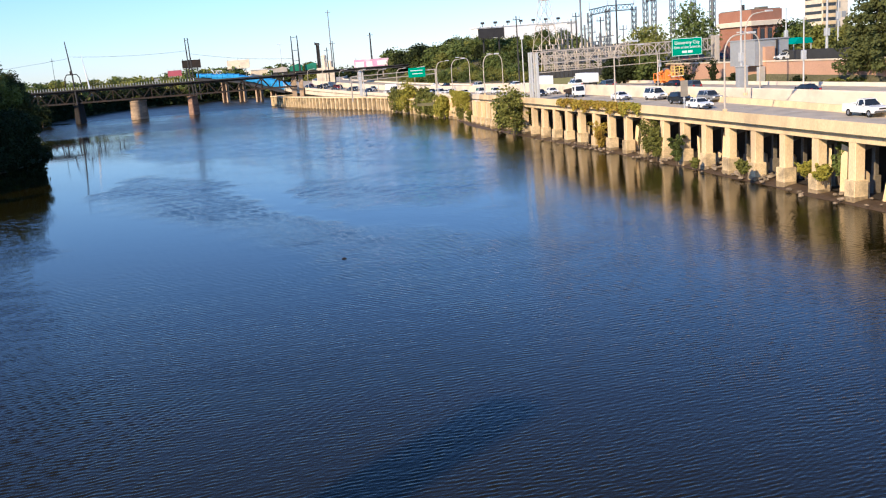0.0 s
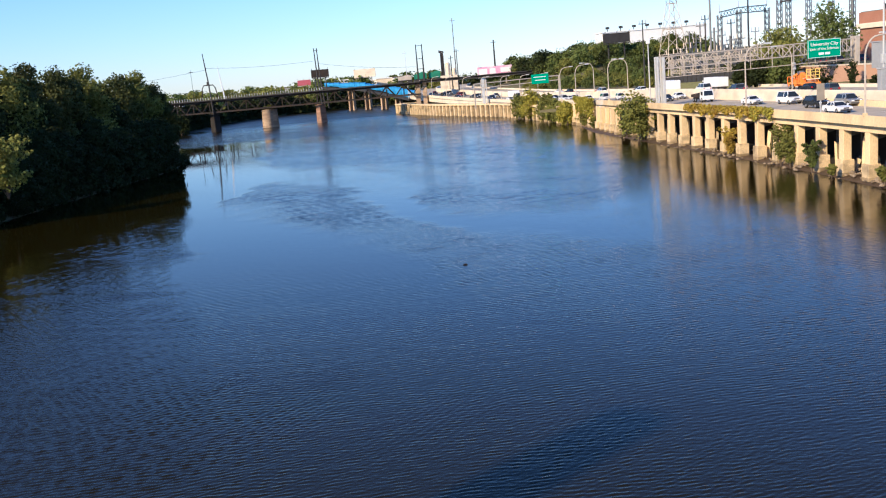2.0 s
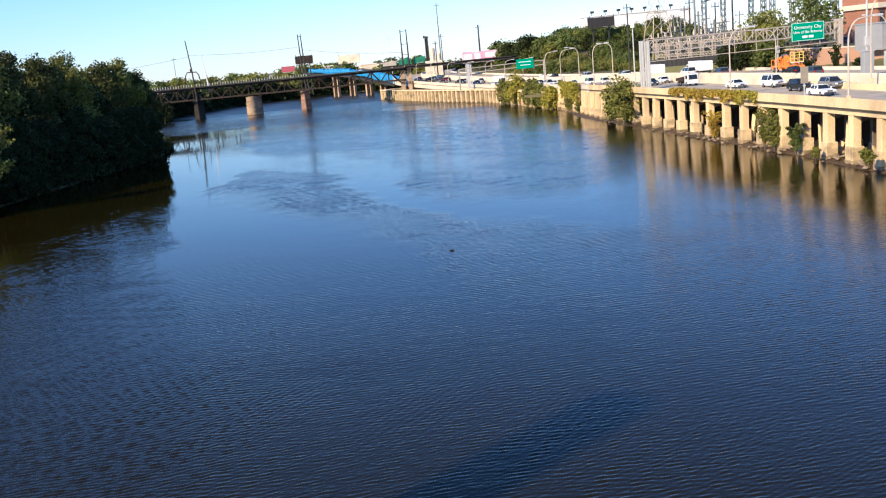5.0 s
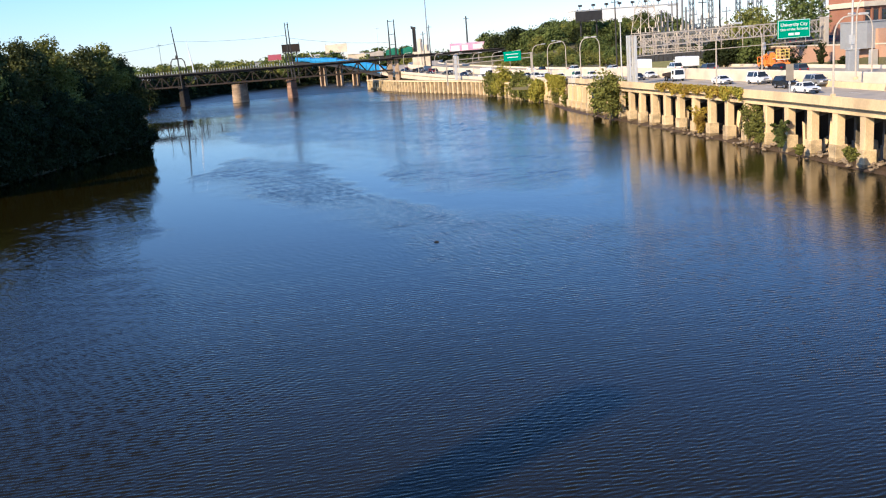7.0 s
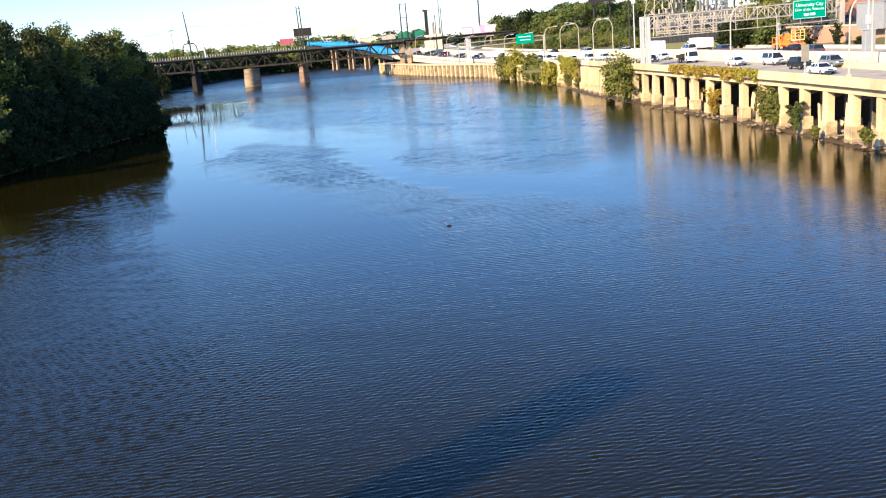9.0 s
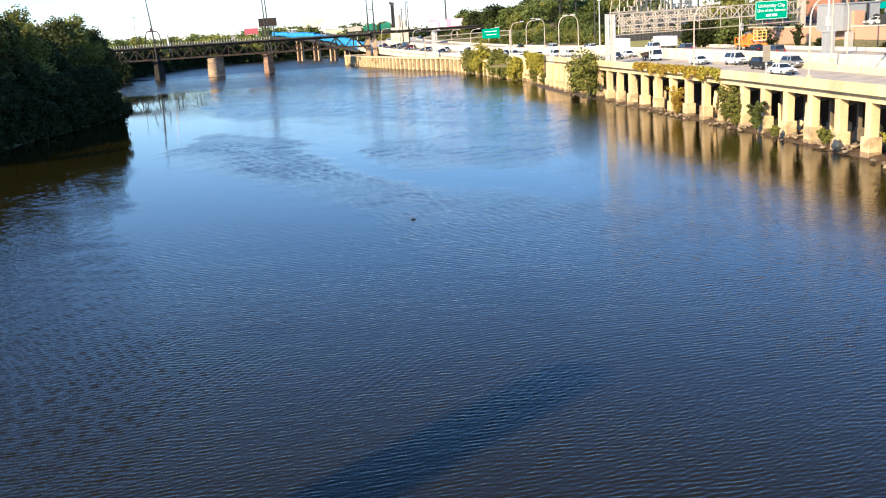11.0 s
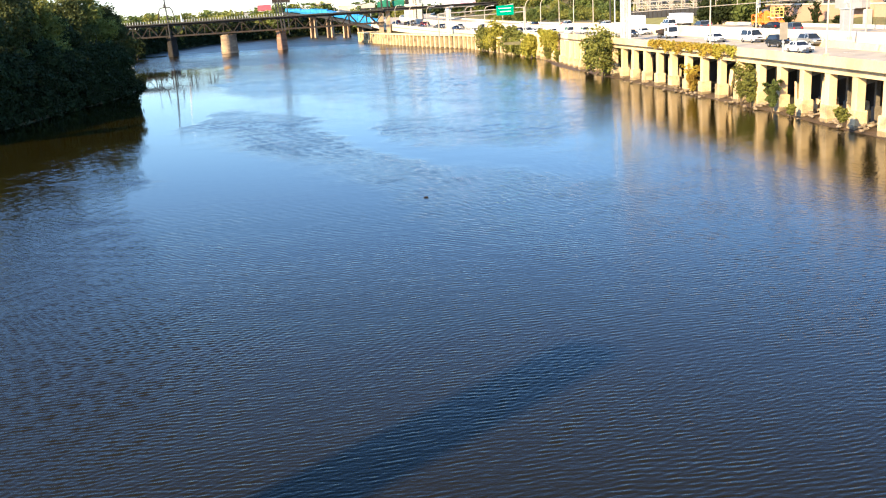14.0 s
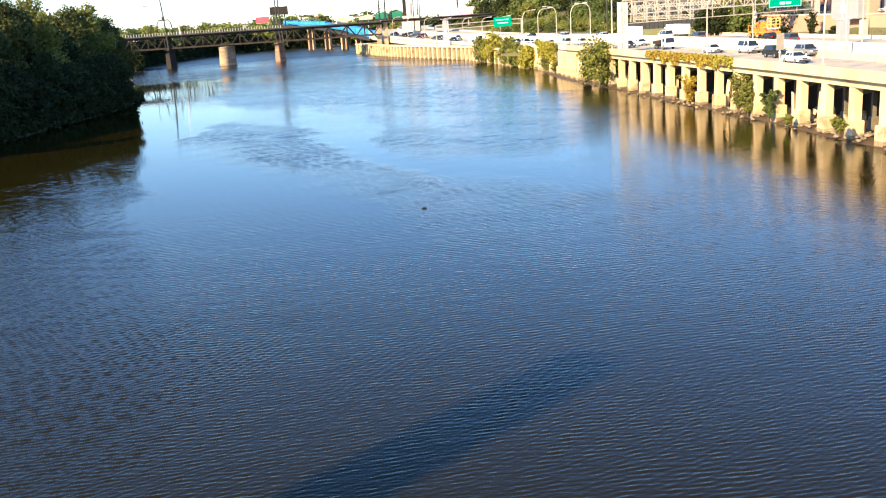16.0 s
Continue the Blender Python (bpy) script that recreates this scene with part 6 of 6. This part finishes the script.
for k in range(6):
    (x, y, z) = Vector((70.77, 265.74, 17.92)).lerp(Vector((87.59, 253.28, 17.83)), k / 5)
    eq = thing("switchgear", (x, y + (k % 3) * 4, 7.0), 0, "pale steel switchgear frame in the substation", "switchgear", "substation switchgear")
    hh = z - 8 + (k % 3) * 1.4
    part("frame", lattice(Shape(), (0, 0, 0), (0, 0, hh), 1.2, 7, 0.16), STEEL_GREY, eq)
    part("bus_bar", Shape().beam((-2.4, 0, hh), (2.4, 0, hh), 0.25), STEEL_GREY, eq)
    for s in (-2, 0, 2):
        part("insulator", Shape().tube([(s, 0, hh), (s, 0, hh + 1.5)], [0.2, 0.12], 6), CONC_WHITE, eq)
# transmission tower
tt = thing("transmission_tower", (70.2, 264.0, 7.0), 12, "tall lattice transmission tower with splayed legs in the substation", "tower")
part("lattice_body", lattice(Shape(), (0, 0, 0), (0, 0, 24), 8.4, 6, 0.15, 0.26), STEEL_TAN, tt, "weathered lattice legs")
part("lattice_top", lattice(Shape(), (0, 0, 24), (0, 0, 40), 2.2, 6, 0.12, 0.4), STEEL_GREY, tt)
for zz in (10, 17, 24):
    w = 8.4 * (1 - 0.74 * zz / 24) / 2
    part("brace_ring", Shape().beam((-w, -w, zz), (w, -w, zz), 0.2).beam((-w, w, zz), (w, w, zz), 0.2).beam((-w, -w, zz), (-w, w, zz), 0.2).beam((w, -w, zz), (w, w, zz), 0.2), STEEL_TAN, tt)
for zz in (28, 34):
    part("cross_arm", Shape().beam((-5.5, 0, zz), (5.5, 0, zz), 0.28), STEEL_GREY, tt)
# rows of pale bus steelwork behind the fence
fd = (fb - fa).normalized()
fn = Vector((fd.y, -fd.x, 0)) * -1
for row, (off, top, steel) in enumerate(((5.0, 8.4, STEEL_TAN), (9.5, 9.8, STEEL_GREY), (14.0, 9.2, STEEL_GREY))):
    bus = thing("bus_structure", (0, 0, 0), 0, "weathered steel lattice bus structure behind the black fence", "steel frame", "substation bus structures")
    prev = None
    for k in range(9):
        q = fa + fd * (1.0 + k * 4.0 + row * 1.3) + fn * off
        foot = Vector((q.x, q.y, 7.0))
        part("lattice_post", lattice(Shape(), foot, foot + Vector((0, 0, top)), 0.75, 9, 0.13), steel, bus)
        part("insulator", Shape().tube([foot + Vector((0, 0, top)), foot + Vector((0, 0, top + 0.5)), foot + Vector((0, 0, top + 1.0))], [0.1, 0.16, 0.1], 6), CONC_WHITE, bus)
        if prev:
            for z0 in (top - 0.4, top - 3.4):
                part("lattice_beam", lattice(Shape(), prev + Vector((0, 0, z0)), foot + Vector((0, 0, z0)), 0.7, 4, 0.12), steel, bus)
            if k % 2:
                part("knee_brace", Shape().beam(prev + Vector((0, 0, top - 0.5)), foot + Vector((0, 0, top - 3.2)), 0.14), steel, bus)
        prev = foot


# ---- billboards and distance ----
def billboard(c, w, h, foot, turn, face, label, frame_mat=STEEL_DARK):
    ob = thing("billboard", (c[0], c[1], foot), turn, label, "billboard", "distant billboards")
    z = c[2] - foot
    part("panel", Shape().box(-w / 2, w / 2, -0.3, 0.3, z - h / 2, z + h / 2, 0.05), face, ob)
    part("walkway", Shape().box(-w / 2, w / 2, -1.2, -0.3, z - h / 2 - 0.5, z - h / 2 - 0.2), frame_mat, ob)
    for s in (-0.3, 0.3):
        part("support_post", Shape().tube([(s * w, 0.5, 0), (s * w, 0.5, z)], 0.35, 6), frame_mat, ob)
    for s in (-0.45, 0.0, 0.45):
        part("lamp_arm", Shape().beam((s * w, -0.3, z + h / 2), (s * w, -1.6, z + h / 2 + 0.9), 0.16), frame_mat, ob)
    return ob


pc = (33.48, 460.79, 17.05)
bbk = billboard(pc, 17.6, 4.8, 8.0, 0, PINK, "large pink and white billboard by the highway", STEEL_TAN)
for q, w in enumerate((4.2, 3.0, 5.0)):
    part("poster_block", Shape().box(-8.2 + q * 5.4, -8.2 + q * 5.4 + w, -0.36, -0.31, pc[2] - 9.6 + q * 0.4, pc[2] - 6.6), WHITE, bbk)
billboard((81.45, 396.73, 26.24), 12.0, 4.0, 9.0, 10, STEEL_DARK, "dark back of a large billboard above the trees")
billboard((-92.97, 693.8, 21.25), 10.0, 4.0, 4.0, -5, REDPOST, "small red billboard behind the rail bridge", STEEL_TAN)
billboard((-64.54, 556.27, 24.86), 10.5, 4.6, 4.0, 10, STEEL_RUST, "dark framed billboard seen from behind")
billboard((-46.15, 678.43, 24.26), 16.0, 5.6, 4.0, -6, CONC_WHITE, "white billboard behind the blue bridge", STEEL_TAN)
# rail wagons
for k, (p, q, m, lb) in enumerate([((-14.68, 446.76, 16.58), (-7.58, 446.94, 16.31), STEEL_TAN, "grey open rail wagon on the bridge"), ((-7.01, 446.95, 16.53), (-0.43, 447.0, 16.57), GREEN_CAR, "dark green rail wagon on the bridge"), ((0.13, 447.0, 16.8), (6.15, 446.96, 16.61), GREEN_CAR, "dark green rail wagon on the bridge")]):
    ln = q[0] - p[0]
    rwg = thing("rail_wagon", ((p[0] + q[0]) / 2, BR_Y + 1, DECK_Z + 0.02), 0, lb, "rail wagon", "rail wagons")
    part("wagon_body", Shape().prism([(-ln / 2 + .3, 1.0), (ln / 2 - .3, 1.0), (ln / 2 - .3, 2.9 + 0.5 * k), (ln * 0.2, 3.4 + 0.9 * (k > 0)), (-ln * 0.15, 2.9 + 0.8 * (k > 0)), (-ln / 2 + .3, 2.6 + 0.4 * k)], -1.5, 1.5), m, rwg)
    part("wagon_chassis", Shape().box(-ln / 2 + .5, ln / 2 - .5, -1.2, 1.2, 0.5, 1.0), STEEL_DARK, rwg)
    for s in (-0.34, 0.34):
        part("bogie", Shape().box(s * ln - 1.1, s * ln + 1.1, -1.1, 1.1, 0, 0.7, 0.1), STEEL_DARK, rwg)
    for j in range(6):
        xx = -ln / 2 + 0.7 + j * (ln - 1.4) / 5
        part("wagon_rib", Shape().box(xx - .09, xx + .09, -1.6, -1.5, 1.0, 2.6 + 0.4 * k), m, rwg)
# masts, stack and plant beyond the bridge
for (x, y, z), w, m, lb in (((14.6, 479.78, 45.47), 0.35, STEEL_GREY, "tall slim grey mast behind the bridge"), ((15.19, 469.75, 29.76), 0.3, STEEL_DARK, "dark steel railway pole behind the bridge"), ((12.1, 469.84, 26.63), 0.35, STEEL_DARK, "dark steel railway pole behind the bridge"),
                            ((34.2, 468.75, 32.47), 0.55, STEEL_DARK, "dark lattice-topped pole beside the billboard"), ((-11.94, 519.86, 32.45), 0.18, STEEL, "slim pale pole behind the bridge"), ((-138.0, 542.73, 32.97), 0.15, STEEL_DARK, "slim distant pole beyond the trees"), ((10.23, 464.89, 22.2), 0.6, CONC_WHITE, "short pale stack beside the tracks")):
    po = thing("distant_pole", (x, y, 5.0), 0, lb, "pole", "distant poles")
    part("pole_shaft", Shape().tube([(0, 0, 0), (0, 0, z - 5)], [w * 1.1, w * 0.6], 7), m, po)
    part("pole_arm", Shape().beam((-1.4, 0, z - 6.2), (1.4, 0, z - 6.2), 0.22), m, po)
x, y, z = (7.87, 479.94, 29.49)
stk = thing("chimney_stack", (x, y, 5), 0, "dark stack with a flared platform", "chimney")
stack_lattice = Shape()
zs = z - 5
for q in (-0.75, 0.75):
    for r in (-0.75, 0.75):
        stack_lattice.beam((q, r, 0), (q * 0.8, r * 0.8, zs), 0.35)
    for k in range(9):
        stack_lattice.beam((q, -0.75, zs * k / 9), (q, 0.75, zs * (k + 1) / 9), 0.22)
        stack_lattice.beam((-0.75, q, zs * (k + 1) / 9), (0.75, q, zs * k / 9), 0.22)
part("stack_frame", stack_lattice, STEEL_DARK, stk)
part("stack_flue", Shape().tube([(0, 0, 0), (0, 0, zs - 1)], [0.55, 0.5], 8), STEEL_DARK, stk)
part("stack_platform", Shape().prism([(-1.5, zs - 0.9), (1.1, zs - 0.9), (1.1, zs - 0.3), (-1.5, zs + 0.5)], -0.9, 0.9), STEEL_DARK, stk)
part("tank", Shape().tube([(2.6, 0, 0), (2.6, 0, zs - 6.5), (2.6, 0, zs - 5.9)], [1.3, 1.3, 0.5], 12), CONC_WHITE, stk, "pale tank beside the stack")
part("tank", Shape().tube([(5.6, 0, 0), (5.6, 0, zs - 9.5), (5.6, 0, zs - 9.0)], [1.1, 1.1, 0.4], 12), CONC_WHITE, stk, "pale tank beside the stack")
part("stack_base", Shape().box(-1.8, 7.4, -2, 2, 0, zs - 12.5, 0.2), CONC_WHITE, stk, "pale plant housing at the stack's foot")
x, y, z = (147.24, 622.83, 33.8)
wb = thing("white_roof_building", (x, y, 12), 6, "long white flat-roofed building behind the trees", "building")
part("wall", Shape().box(-32, 40, -8, 8, 0, z - 12 + 1.5, 0.2), WHITE, wb)
part("roof", Shape().box(-32.5, 40.5, -8.5, 8.5, z - 10.5, z - 9.9), WHITE, wb)
for k in range(7):
    part("roof_lamp", Shape().beam((-28 + k * 9, -7, z - 10), (-28 + k * 9, -7, z - 7.6), 0.4).box(-29 + k * 9, -26.6 + k * 9, -7.5, -6.5, z - 8.2, z - 6.8), STEEL_DARK, wb)
x, y, z = (266.39, 446.58, 26.43)
wt = thing("pale_tower_block", (x, y, 10), 8, "pale multi-storey concrete building in the distance", "building")
part("wall", Shape().box(-7, 1.5, -7, 7, 0, 31, 0.2).box(1.5, 10, -5, 9, 0, 34, 0.2), CONC_WHITE, wt)
for k in range(8):
    part("floor_band", Shape().box(-7.4, 1, -7.5, -7, 6 + k * 3.6, 7.7 + k * 3.6), CONC, wt)
    part("window", Shape().box(-6.6, 0.8, -7.1, -6.9, 7.9 + k * 3.6, 9.4 + k * 3.6), GLASS_WIN, wt, "dark window strip")
    part("side_window", Shape().box(-7.1, -6.9, -6.2, 6.2, 7.9 + k * 3.6, 9.4 + k * 3.6), GLASS_WIN, wt, "dark window strip")
for k in range(5):
    part("window_panel", Shape().box(2.4 + (k % 2) * 3.6, 5.2 + (k % 2) * 3.6, -5.1, -4.9, 8 + k * 4.8, 11 + k * 4.8), GREYWALL, wt)
part("roof", Shape().box(1.9, 9.6, -4.6, 8.6, 34, 34.5), CONC_DARK, wt)
# low buildings on the skyline by the blue bridge
for k, ((x, y, z), w, h, m) in enumerate([((-67.16, 716.86, 20.51), 12, 4, WHITE), ((-55.71, 727.87, 20.5), 9, 4, CONC_WHITE), ((-32.2, 699.26, 19.13), 14, 4, CONC_WHITE), ((-21.19, 689.67, 19.12), 10, 4, WHITE), ((-40.52, 708.84, 18.49), 8, 4, WHITE), ((-110.0, 731.78, 18.9), 20, 3.5, GREYWALL), ((-140.43, 500.68, 13.06), 14, 5, CONC_WHITE)]):
    lo = thing("low_building", (x, y, 2), 4, "low pale building on the skyline", "building", "low skyline buildings")
    part("wall", Shape().box(-w / 2, w / 2, -5, 5, 0, z - 2), m, lo)
    part("roof", Shape().box(-w / 2 - .4, w / 2 + .4, -5.4, 5.4, z - 2, z - 1.4), CONC_DARK if k % 2 else WHITE, lo)

# ---- the bridge underfoot: its deck, and the tower that shades the water ----
structure("footbridge_deck", Shape().box(-140, 60, -16, -1.2, 13.0, 14.4).box(-140, 60, -1.6, -1.2, 14.4, 15.2), CONC, "concrete road bridge deck below the viewpoint", "bridge")
TOWER = (-45.4, -9.4)
tw = thing("bridge_tower", (TOWER[0], TOWER[1], 0), 43, "slim concrete bridge tower", "tower")
part("tower_shaft", Shape().box(-1.7, 1.7, -1.7, 1.7, -1, 37.0, 0.4), CONC, tw)
